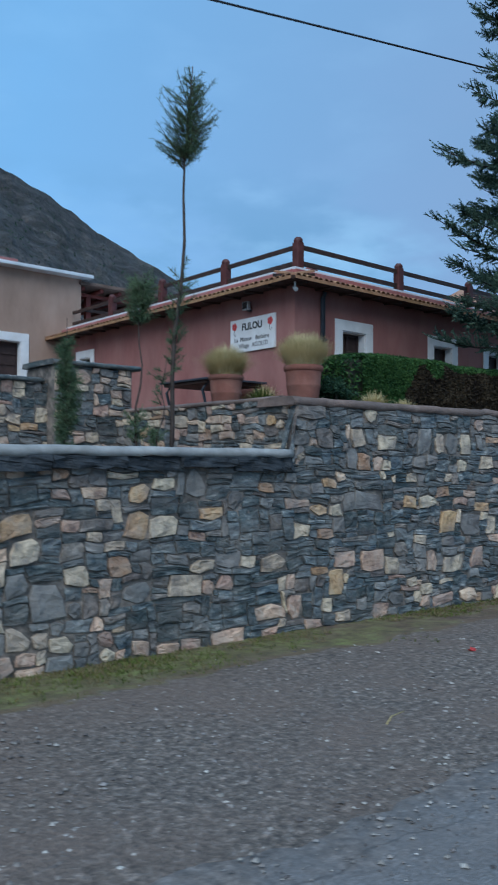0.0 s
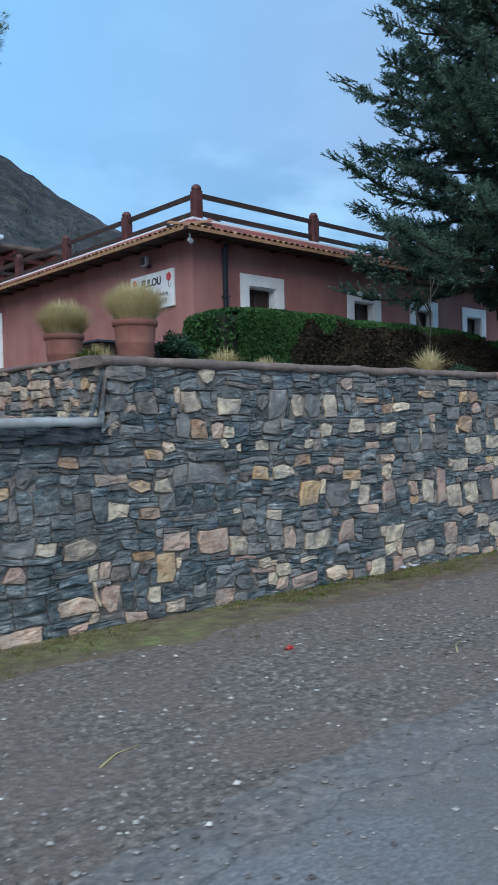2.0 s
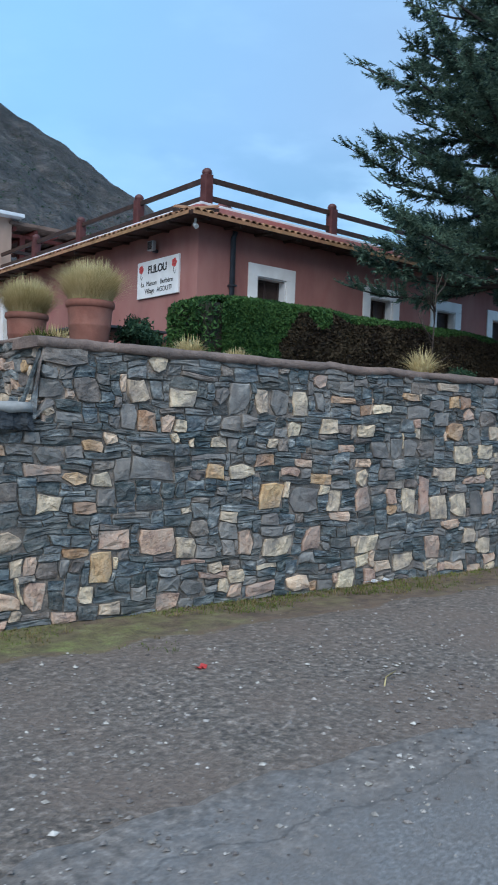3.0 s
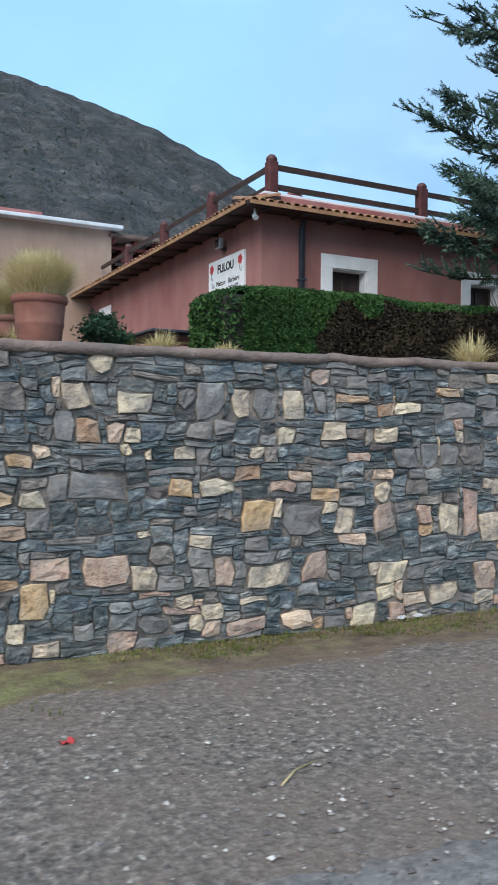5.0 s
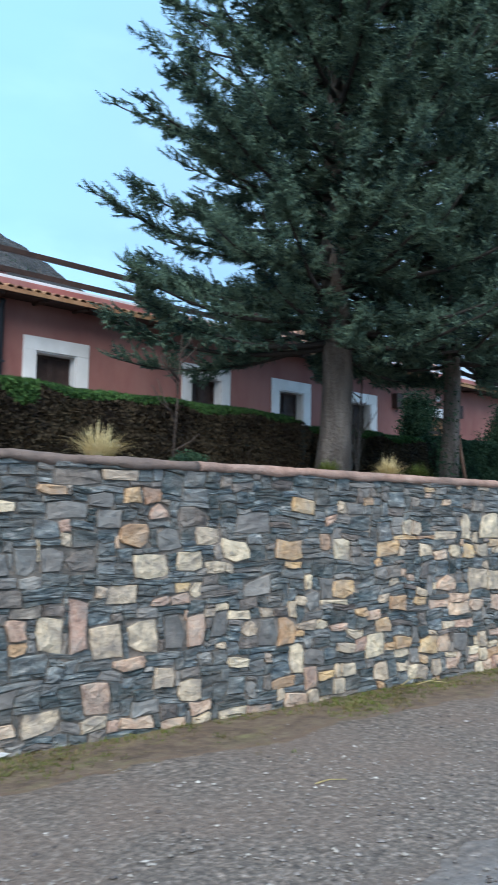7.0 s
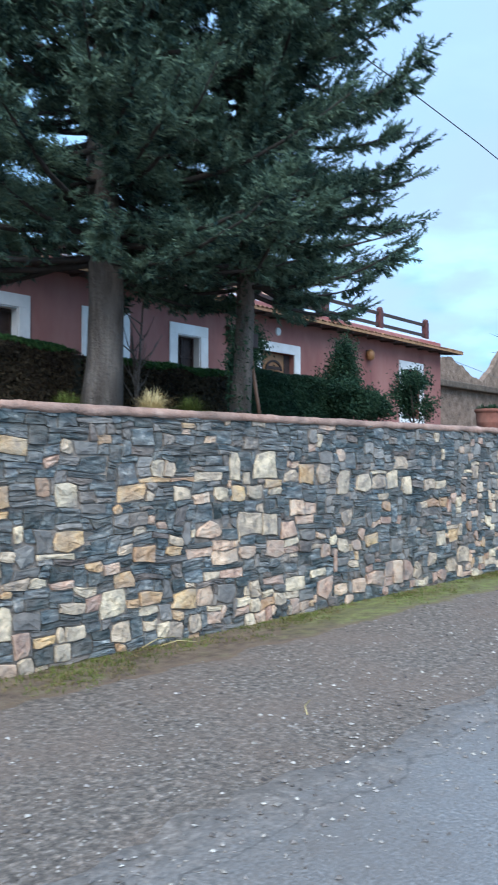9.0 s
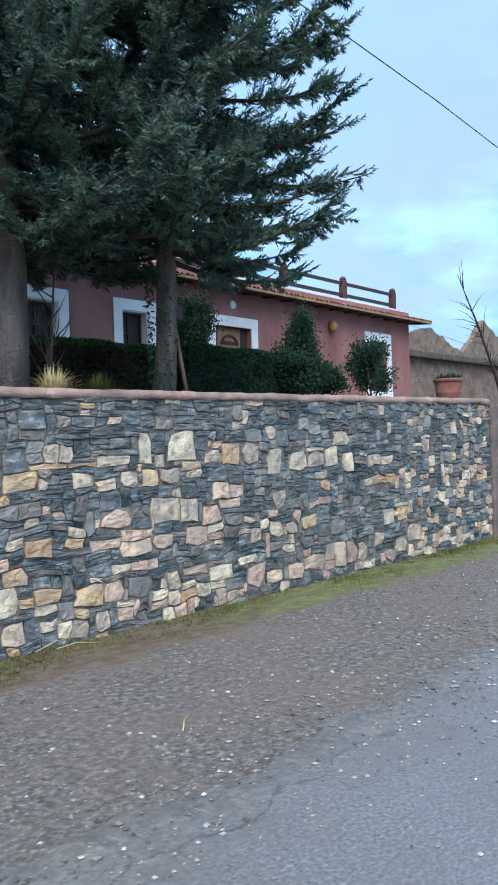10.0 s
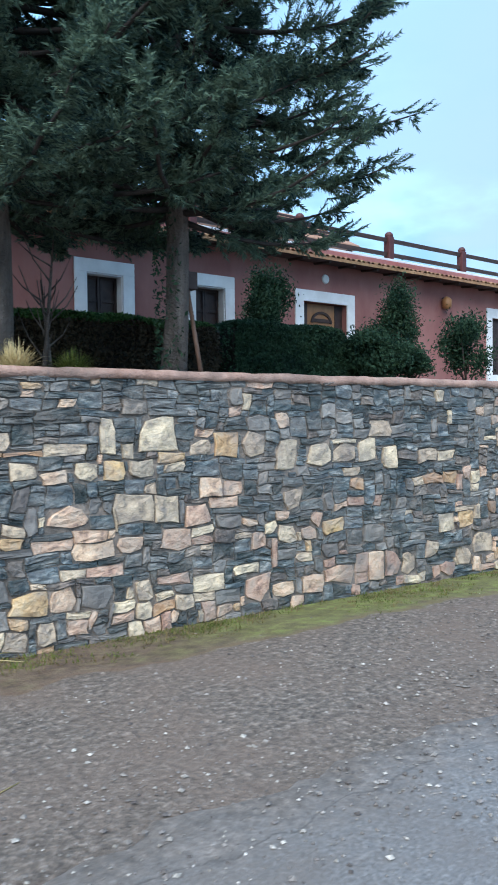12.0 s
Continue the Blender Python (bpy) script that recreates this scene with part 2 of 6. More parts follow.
M["stake"] = material("weathered_brown_stake", [(0.3, (0.10, 0.055, 0.035)), (0.6, (0.17, 0.10, 0.07)), (0.8, (0.24, 0.16, 0.12))], 9, bump=0.4, bump_scale=40, stretch=(1, 1, 0.3))
M["rock"] = material("mountain_rock", [(0.36, (0.026, 0.025, 0.026)), (0.5, (0.064, 0.059, 0.058)), (0.62, (0.115, 0.104, 0.098)), (0.75, (0.20, 0.178, 0.165))], 0.09, 14, bump=1.0, bump_scale=0.35, bump_dist=8.0, stain=(0.030, 0.036, 0.026), stain_scale=0.28, stain_amount=0.85)
M["rubble"] = material("earth_rubble_wall", [(0.3, (0.10, 0.066, 0.048)), (0.55, (0.21, 0.145, 0.110)), (0.8, (0.32, 0.235, 0.185))], 2.2, bump=1.0, bump_scale=7, bump_dist=0.12, vary=0.2)
M["litter"] = material("white_paper", [(0.3, (0.62, 0.64, 0.65)), (0.7, (0.78, 0.79, 0.80))], 8, bump=0.2)
M["pebble"] = material("roadside_pebble", [(0.3, (0.09, 0.08, 0.073)), (0.5, (0.17, 0.153, 0.138)), (0.74, (0.48, 0.45, 0.42))], 9, vary=0.6, island=True, bump=0.3)
M["cable"] = material("black_cable", [(0.3, (0.012, 0.012, 0.014)), (0.7, (0.03, 0.03, 0.032))], 6, bump=0.05, rough=0.5)
M["conifer"] = leaf_material("conifer_needles", (0.013, 0.036, 0.038), (0.140, 0.215, 0.150), 2.4)
M["hedge"] = leaf_material("hedge_leaf", (0.016, 0.050, 0.018), (0.070, 0.145, 0.042), 2.0)
M["hedge_dry"] = leaf_material("dry_hedge_twig", (0.018, 0.014, 0.012), (0.075, 0.058, 0.036), 1.5)
# near-black colour stands in for the shade deep between the hedge leaves
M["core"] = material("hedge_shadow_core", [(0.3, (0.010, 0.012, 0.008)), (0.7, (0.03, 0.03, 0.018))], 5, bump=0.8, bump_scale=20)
M["bush"] = leaf_material("bush_leaf", (0.010, 0.028, 0.018), (0.045, 0.09, 0.048), 3.0)
M["sapling"] = leaf_material("sapling_needles", (0.045, 0.085, 0.045), (0.15, 0.21, 0.115), 2.0)
M["straw"] = leaf_material("straw_grass", (0.38, 0.30, 0.13), (0.70, 0.59, 0.34), 4.0)
M["grass"] = leaf_material("short_grass", (0.040, 0.060, 0.014), (0.15, 0.18, 0.045), 1.5)
M["drygrass"] = leaf_material("dry_verge_grass", (0.09, 0.07, 0.03), (0.24, 0.19, 0.10), 1.5)


def ground_material():
    """Gravel verge, mossy strip at the wall's foot and bare earth, by place, with uneven edges."""
    m = bpy.data.materials.new("gravel_verge")
    m.use_nodes = True
    t = m.node_tree
    t.nodes.clear()
    geo = link_nodes(t, "ShaderNodeNewGeometry")
    pos = geo.outputs["Position"]
    s = link_nodes(t, "ShaderNodeSeparateXYZ", i0=pos)
    n1 = link_nodes(t, "ShaderNodeTexNoise", Vector=pos, Scale=20.0, Detail=8.0, Roughness=0.7)
    gravel = ramp(t, n1.outputs[0], [(0.36, (0.060, 0.052, 0.045)), (0.52, (0.154, 0.129, 0.109)), (0.62, (0.245, 0.212, 0.184)), (0.76, (0.44, 0.41, 0.385))])
    v = link_nodes(t, "ShaderNodeTexVoronoi", Vector=pos, Scale=34.0)
    chips = ramp(t, v.outputs["Color"], [(0.55, (0.8, 0.8, 0.8)), (0.95, (1.5, 1.45, 1.4))])
    gr = link_nodes(t, "ShaderNodeMix", {"data_type": "RGBA", "blend_type": "MULTIPLY"}, i0=0.8, i6=gravel, i7=chips)
    n2 = link_nodes(t, "ShaderNodeTexNoise", Vector=pos, Scale=1.1, Detail=6.0, Roughness=0.6)
    patch = ramp(t, n2.outputs[0], [(0.4, (0, 0, 0)), (0.65, (1, 1, 1))])
    brown = link_nodes(t, "ShaderNodeMix", {"data_type": "RGBA"}, i0=patch, i6=gr.outputs[2], i7=(0.158, 0.118, 0.094, 1))
    brown2 = link_nodes(t, "ShaderNodeMix", {"data_type": "RGBA"}, i0=0.7, i6=gr.outputs[2], i7=brown.outputs[2])
    # distance from the wall's foot, wavering
    line = link_nodes(t, "ShaderNodeMath", {"operation": "MULTIPLY_ADD"}, i0=s.outputs["X"], i1=0.063, i2=-5.6325)
    away = link_nodes(t, "ShaderNodeMath", {"operation": "ADD"}, i0=s.outputs["Y"], i1=line.outputs[0])
    away_in = link_nodes(t, "ShaderNodeMath", {"operation": "ADD"}, i0=away.outputs[0], i1=0.5)
    wob = link_nodes(t, "ShaderNodeMath", {"operation": "MULTIPLY_ADD"}, i0=n2.outputs[0], i1=0.9, i2=away_in.outputs[0])
    moss_f = ramp(t, wob.outputs[0], [(0.0, (0, 0, 0)), (0.05, (0.75, 0.75, 0.75)), (0.3, (1, 1, 1))])
    moss_n = link_nodes(t, "ShaderNodeTexNoise", Vector=pos, Scale=7.0, Detail=10.0, Roughness=0.72)
    earth = ramp(t, moss_n.outputs[0], [(0.34, (0.060, 0.042, 0.030)), (0.50, (0.120, 0.083, 0.056)), (0.66, (0.17, 0.135, 0.085))])
    green = ramp(t, moss_n.outputs[0], [(0.34, (0.085, 0.078, 0.032)), (0.50, (0.135, 0.140, 0.045)), (0.66, (0.20, 0.25, 0.065))])
    # the moss is thickest at the wall's two ends and thins out along the middle
    along = link_nodes(t, "ShaderNodeMapRange", i0=s.outputs["X"], i1=0.0, i2=26.0)
    rich = ramp(t, along.outputs[0], [(0.0, (0.66,) * 3), (0.20, (0.52,) * 3), (0.30, (0.36,) * 3), (0.52, (0.30,) * 3), (0.60, (0.72,) * 3), (0.76, (0.85,) * 3)])
    mossy = link_nodes(t, "ShaderNodeTexNoise", Vector=pos, Scale=1.9, Detail=7.0, Roughness=0.65)
    grown = link_nodes(t, "ShaderNodeMath", {"operation": "ADD"}, i0=rich, i1=mossy.outputs[0])
    grown_g = link_nodes(t, "ShaderNodeMapRange", i0=grown.outputs[0], i1=0.85, i2=1.25)
    moss = link_nodes(t, "ShaderNodeMix", {"data_type": "RGBA"}, i0=grown_g.outputs[0], i6=earth, i7=green).outputs[2]
    col = link_nodes(t, "ShaderNodeMix", {"data_type": "RGBA"}, i0=moss_f, i6=brown2.outputs[2], i7=moss)
    rust = ramp(t, wob.outputs[0], [(0.0, (0, 0, 0)), (0.02, (0.0, 0.0, 0.0)), (0.06, (0.55, 0.55, 0.55)), (0.16, (0, 0, 0))])
    col = link_nodes(t, "ShaderNodeMix", {"data_type": "RGBA"}, i0=rust, i6=col.outputs[2], i7=(0.15, 0.095, 0.06, 1))
    b = link_nodes(t, "ShaderNodeBump", Strength=0.9, Distance=0.02, Height=n1.outputs[0])
    b2 = link_nodes(t, "ShaderNodeBump", Strength=0.5, Distance=0.012, Height=v.outputs["Distance"], Normal=b.outputs[0])
    p = link_nodes(t, "ShaderNodeBsdfPrincipled", Base_Color=col.outputs[2], Roughness=0.85, Normal=b2.outputs[0])
    link_nodes(t, "ShaderNodeOutputMaterial", Surface=p.outputs[0])
    return m


M["ground"] = ground_material()


def asphalt_material():
    """Worn grey asphalt, smoother where wheels run, with earth and grit strewn in from its crumbling edge."""
    m = bpy.data.materials.new("worn_asphalt")
    m.use_nodes = True
    t = m.node_tree
    t.nodes.clear()
    pos = link_nodes(t, "ShaderNodeNewGeometry").outputs["Position"]
    s = link_nodes(t, "ShaderNodeSeparateXYZ", i0=pos)
    n1 = link_nodes(t, "ShaderNodeTexNoise", Vector=pos, Scale=48.0, Detail=6.0, Roughness=0.66)
    col = ramp(t, n1.outputs[0], [(0.3, (0.084, 0.082, 0.080)), (0.48, (0.155, 0.151, 0.148)), (0.6, (0.23, 0.225, 0.22)), (0.76, (0.36, 0.35, 0.34))])
    n2 = link_nodes(t, "ShaderNodeTexNoise", Vector=pos, Scale=1.3, Detail=7.0, Roughness=0.62)
    stain = ramp(t, n2.outputs[0], [(0.40, (0, 0, 0)), (0.66, (0.7, 0.7, 0.7))])
    col = link_nodes(t, "ShaderNodeMix", {"data_type": "RGBA"}, i0=stain, i6=col, i7=(0.145, 0.126, 0.112, 1)).outputs[2]
    edge = link_nodes(t, "ShaderNodeMath", {"operation": "MULTIPLY_ADD"}, i0=s.outputs["X"], i1=0.045, i2=-2.36)
    inward = link_nodes(t, "ShaderNodeMath", {"operation": "ADD"}, i0=s.outputs["Y"], i1=edge.outputs[0])
    n3 = link_nodes(t, "ShaderNodeTexNoise", Vector=pos, Scale=3.2, Detail=9.0, Roughness=0.72)
    wob = link_nodes(t, "ShaderNodeMath", {"operation": "MULTIPLY_ADD"}, i0=n3.outputs[0], i1=2.2, i2=inward.outputs[0])
    dust = link_nodes(t, "ShaderNodeMapRange", i0=wob.outputs[0], i1=0.45, i2=1.25, i3=0.0, i4=0.9)
    n4 = link_nodes(t, "ShaderNodeTexNoise", Vector=pos, Scale=20.0, Detail=8.0, Roughness=0.7)
    grit = ramp(t, n4.outputs[0], [(0.36, (0.060, 0.052, 0.045)), (0.52, (0.154, 0.129, 0.109)), (0.62, (0.245, 0.212, 0.184)), (0.76, (0.44, 0.41, 0.385))])
    col = link_nodes(t, "ShaderNodeMix", {"data_type": "RGBA"}, i0=dust.outputs[0], i6=col, i7=grit).outputs[2]
    # a long crack that follows the edge
    n5 = link_nodes(t, "ShaderNodeTexNoise", Vector=pos, Scale=1.1, Detail=6.0, Roughness=0.55)
    way = link_nodes(t, "ShaderNodeMath", {"operation": "MULTIPLY_ADD"}, i0=n5.outputs[0], i1=0.7, i2=inward.outputs[0])
    off = link_nodes(t, "ShaderNodeMath", {"operation": "ADD"}, i0=way.outputs[0], i1=-0.05)
    gap = link_nodes(t, "ShaderNodeMath", {"operation": "ABSOLUTE"}, i0=off.outputs[0])
    crack = ramp(t, gap.outputs[0], [(0.002, (0.5, 0.5, 0.5)), (0.011, (0, 0, 0))])
    col = link_nodes(t, "ShaderNodeMix", {"data_type": "RGBA"}, i0=crack, i6=col, i7=(0.03, 0.027, 0.024, 1)).outputs[2]
    r = link_nodes(t, "ShaderNodeMapRange", i0=dust.outputs[0], i3=0.28, i4=0.85)
    fine = link_nodes(t, "ShaderNodeTexNoise", Vector=pos, Scale=80.0, Detail=4.0, Roughness=0.65)
    b = link_nodes(t, "ShaderNodeBump", Strength=0.45, Distance=0.010, Height=fine.outputs[0])
    p = link_nodes(t, "ShaderNodeBsdfPrincipled", Base_Color=col, Roughness=r.outputs[0], Normal=b.outputs[0])
    p.inputs["Specular IOR Level"].default_value = 0.8
    link_nodes(t, "ShaderNodeOutputMaterial", Surface=p.outputs[0])
    return m


M["asphalt"] = asphalt_material()


# ---- mesh helpers ----
def mesh_object(name, bm, mat, parent=None, label=""):
    me = bpy.data.meshes.new(name)
    bm.to_mesh(me)
    bm.free()
    if mat:
        me.materials.append(mat)
    ob = new(name, me)
    if parent:
        ob.parent = parent
    if label:
        ob["label"] = label
    return ob


def part(name, bm, mat, parent, label=""):
    return mesh_object(name, bm, mat, parent, label)


def data_object(name, verts, faces, mats, parent=None, face_mats=None, smooth=False):
    me = bpy.data.meshes.new(name)
    me.from_pydata(verts, [], faces)
    for m in (mats if isinstance(mats, (list, tuple)) else [mats]):
        me.materials.append(m)
    if face_mats is not None:
        me.polygons.foreach_set("material_index", np.array(face_mats, dtype=np.int32))
    if smooth:
        me.polygons.foreach_set("use_smooth", np.ones(len(me.polygons), dtype=bool))
    me.update()
    ob = new(name, me)
    if parent:
        ob.parent = parent
    return ob


def quick_mesh(name, verts, sides, mats, parent=None):
    """A mesh of equal-sided faces from numpy arrays: verts (n, sides, 3), no shared corners."""
    n = len(verts)
    me = bpy.data.meshes.new(name)
    me.vertices.add(n * sides)
    me.vertices.foreach_set("co", np.ascontiguousarray(verts, dtype=np.float32).ravel())
    me.loops.add(n * sides)
    me.loops.foreach_set("vertex_index", np.arange(n * sides, dtype=np.int32))
    me.polygons.add(n)
    me.polygons.foreach_set("loop_start", np.arange(0, n * sides, sides, dtype=np.int32))
    me.materials.append(mats)
    me.update(calc_edges=True)
    me.validate()
    ob = new(name, me)
    if parent:
        ob.parent = parent
    return ob


def box(bm, x0, x1, y0, y1, z0, z1, bevel=0.0, m=None):
    r = bmesh.ops.create_cube(bm, size=1)
    vs = r["verts"]
    for v in vs:
        v.co = Vector(((x0 + x1) / 2 + v.co.x * (x1 - x0), (y0 + y1) / 2 + v.co.y * (y1 - y0), (z0 + z1) / 2 + v.co.z * (z1 - z0)))
    if bevel:
        es = list({e for v in vs for e in v.link_edges})
        r = bmesh.ops.bevel(bm, geom=es, offset=bevel, segments=2, profile=0.6, affect="EDGES")
        vs = r["verts"]
    if m is not None:
        bmesh.ops.transform(bm, matrix=m, verts=vs)
    return bm


def cut_wall(x0, x1, z0, z1, y0, y1, holes):
    """A wall slab along x with rectangular openings right through it; holes: (x0, x1, z0, z1)."""
    xs = sorted({x0, x1, *[h[0] for h in holes], *[h[1] for h in holes]})
    zs = sorted({z0, z1, *[h[2] for h in holes], *[h[3] for h in holes]})
    bm = bmesh.new()

    def solid(i, j):
        if not (0 <= i < len(xs) - 1 and 0 <= j < len(zs) - 1):
            return False
        cx, cz = (xs[i] + xs[i + 1]) / 2, (zs[j] + zs[j + 1]) / 2
        return not any(h[0] < cx < h[1] and h[2] < cz < h[3] for h in holes)

    def face(*p):
        bm.faces.new([bm.verts.new(q) for q in p])

    for i in range(len(xs) - 1):
        for j in range(len(zs) - 1):
            if not solid(i, j):
                continue
            a, b, c, d = xs[i], xs[i + 1], zs[j], zs[j + 1]
            face((a, y0, c), (b, y0, c), (b, y0, d), (a, y0, d))
            face((b, y1, c), (a, y1, c), (a, y1, d), (b, y1, d))
            if not solid(i - 1, j):
                face((a, y1, c), (a, y0, c), (a, y0, d), (a, y1, d))
            if not solid(i + 1, j):
                face((b, y0, c), (b, y1, c), (b, y1, d), (b, y0, d))
            if not solid(i, j + 1):
                face((a, y0, d), (b, y0, d), (b, y1, d), (a, y1, d))
            if not solid(i, j - 1):
                face((a, y1, c), (b, y1, c), (b, y0, c), (a, y0, c))
    bmesh.ops.remove_doubles(bm, verts=bm.verts, dist=1e-5)
    return bm


def lathe(bm, profile, segments=28):
    rings = []
    for r, z in profile:
        rings.append([bm.verts.new((r * math.cos(2 * math.pi * i / segments), r * math.sin(2 * math.pi * i / segments), z)) for i in range(segments)])
    for a, b in zip(rings, rings[1:]):
        for i in range(segments):
            f = bm.faces.new((a[i], a[(i + 1) % segments], b[(i + 1) % segments], b[i]))
            f.smooth = True
    return rings


def tube(bm, pts, radii, segments=8):
    """A tapered tube along points."""
    rings = []
    for i, p in enumerate(pts):
        d = (Vector(pts[min(i + 1, len(pts) - 1)]) - Vector(pts[max(i - 1, 0)])).normalized()
        a = d.cross(Vector((0.3, 0.2, 1)) if abs(d.z) < 0.9 else Vector((1, 0.1, 0))).normalized()
        b = d.cross(a)
        rings.append([bm.verts.new(Vector(p) + radii[i] * (math.cos(2 * math.pi * k / segments) * a + math.sin(2 * math.pi * k / segments) * b)) for k in range(segments)])
    for r, s in zip(rings, rings[1:]):
        for k in range(segments):
            f = bm.faces.new((r[k], s[k], s[(k + 1) % segments], r[(k + 1) % segments]))
            f.smooth = True
    bm.faces.new(rings[0])
    bm.faces.new(rings[-1][::-1])
    return bm


def empty(name, place=(0, 0, 0)):
    e = new(name)
    e.location = place
    e.empty_display_size = 0.2
    return e


def blades(rng, centre, n, spread, length, width, lean, up=1.0):
    """Thin tapering grass blades that rise from round a centre and arch outwards: (n * 5, 3, 3) triangles."""
    ang = rng.uniform(0, 2 * np.pi, n)
    rad = spread * np.sqrt(rng.uniform(0, 1, n))
    root = np.stack([np.cos(ang) * rad, np.sin(ang) * rad, np.zeros(n)], 1) + centre
    a2 = ang + rng.normal(0, 0.7, n)
    out = np.stack([np.cos(a2), np.sin(a2), np.zeros(n)], 1)
    ln = length * rng.uniform(0.5, 1.1, n)[:, None]
    le = lean * np.clip(rng.normal(0.6, 0.4, n), 0.05, 1.5)[:, None]
    side = np.stack([-np.sin(a2), np.cos(a2), np.zeros(n)], 1) * width * 0.5
    pts = [root + np.array([0, 0, 1.0]) * ln * (s * up - 0.55 * le * s ** 2.4) + out * ln * le * s ** 1.7 for s in (0.0, 0.4, 0.75, 1.0)]
    a, b, c, d = pts
    return np.concatenate([np.stack([a - side, a + side, b + side], 1), np.stack([a - side, b + side, b - side], 1),
                           np.stack([b - side, b + side, c + side * 0.7], 1), np.stack([b - side, c + side * 0.7, c - side * 0.7], 1),
                           np.stack([c - side * 0.7, c + side * 0.7, d], 1)])


def leaves(rng, centres, size, flat=0.0):
    """One folded-free small quad leaf at every centre, turned at random."""
    n = len(centres)
    d = rng.normal(size=(n, 3))
    d /= np.linalg.norm(d, axis=1)[:, None]
    e = np.cross(d, rng.normal(size=(n, 3)))
    e /= np.linalg.norm(e, axis=1)[:, None]
    s = size * rng.uniform(0.6, 1.3, n)[:, None]
    return np.stack([centres - d * s, centres + e * s * 0.42, centres + d * s, centres - e * s * 0.42], 1)


# ---- ground and road ----
WALL_TURN, WALL_Y = -3.605, 5.6325     # the long wall's line: y = WALL_Y - 0.063 x


def wall_line(x):
    return WALL_Y - 0.063 * x


def build_ground():
    xs = np.concatenate([[-3000, -600, -120, -30], np.arange(-8, 34, 0.3), [45, 120, 600, 3000]])
    ys = np.concatenate([[-3000, -600, -100, -20], np.arange(-6, 6.4, 0.2), [9, 30, 120, 600, 3000]])
    verts, faces = [], []
    for y in ys:
        for x in xs:
            d = wall_line(x) - y
            z = -0.09 * min(1, max(0, 1 - d / 1.3)) if -2 < x < 30 else 0.0
            near = -8 < x < 34 and -6 < y < 6.4
            z += 0.012 * noise.noise((x * 0.9, y * 0.9, 0)) + 0.006 * noise.noise((x * 3, y * 3, 2)) if near else -0.02
            verts.append((float(x), float(y), z))
    w = len(xs)
    for j in range(len(ys) - 1):
        for i in range(w - 1):
            faces.append((j * w + i, j * w + i + 1, (j + 1) * w + i + 1, (j + 1) * w + i))
    ob = data_object("ground", verts, faces, M["ground"], smooth=True)
    return tagged(ob, "gravel verge with brown earth and moss beside the road", "ground", kind="structure")


def build_road():
    """Asphalt with a ragged, crumbling edge, a little proud of the verge."""
    bm = bmesh.new()
    rows = []
    x = -12.0
    while x < 60:
        edge = 2.36 - 0.045 * x + 0.12 * noise.noise((x * 1.3, 0.5, 0)) + 0.08 * noise.noise((x * 5, 1.5, 0)) + 0.05 * noise.noise((x * 17, 3.5, 0))
        e = [bm.verts.new((x, edge + 0.06, -0.02)), bm.verts.new((x, edge, 0.012))]
        for k in (0.25, 0.7, 1.5, 3.0, 6.0, 9.0):
            e.append(bm.verts.new((x, edge - k, 0.02 + 0.006 * noise.noise((x * 0.7, k, 1)))))
        rows.append(e)
        x += 0.09
    for a, b in zip(rows, rows[1:]):
        for i in range(len(a) - 1):
            f = bm.faces.new((a[i], a[i + 1], b[i + 1], b[i]))
            f.smooth = True
    bmesh.ops.recalc_face_normals(bm, faces=bm.faces)
    ob = mesh_object("road", bm, M["asphalt"])
    return tagged(ob, "worn grey asphalt road with a ragged crumbling edge", "road", kind="structure")


build_ground()
build_road()

# terrace behind the wall, and the lower planting bed
bm = bmesh.new()
box(bm, 5.25, 20.9, 5.0, 60, 1.2, 2.07)
for v in bm.verts:
    if v.co.y < 6:
        v.co.y = wall_line(v.co.x) + 0.2
tagged(mesh_object("terrace", bm, M["soil"]), "bare brown earth terrace behind the stone wall", "terrace", kind="structure")
bm = bmesh.new()
box(bm, 20.9, 60, 5.4, 60, 0.4, 2.05)
tagged(mesh_object("terrace_east", bm, M["soil"]), "bare brown earth yard beyond the house", "terrace", kind="structure")
bm = bmesh.new()
box(bm, -8, 5.2, 5.5, 9.0, 0.6, 1.48)
tagged(mesh_object("planting_bed", bm, M["soil"]), "earth planting bed behind the low wall", "planting bed", kind="structure")
bm = bmesh.new()
box(bm, -60, 5.25, 9.05, 60, 0.6, 2.06)
tagged(mesh_object("terrace_west", bm, M["soil"]), "bare earth yard behind the garden wall", "terrace", kind="structure")


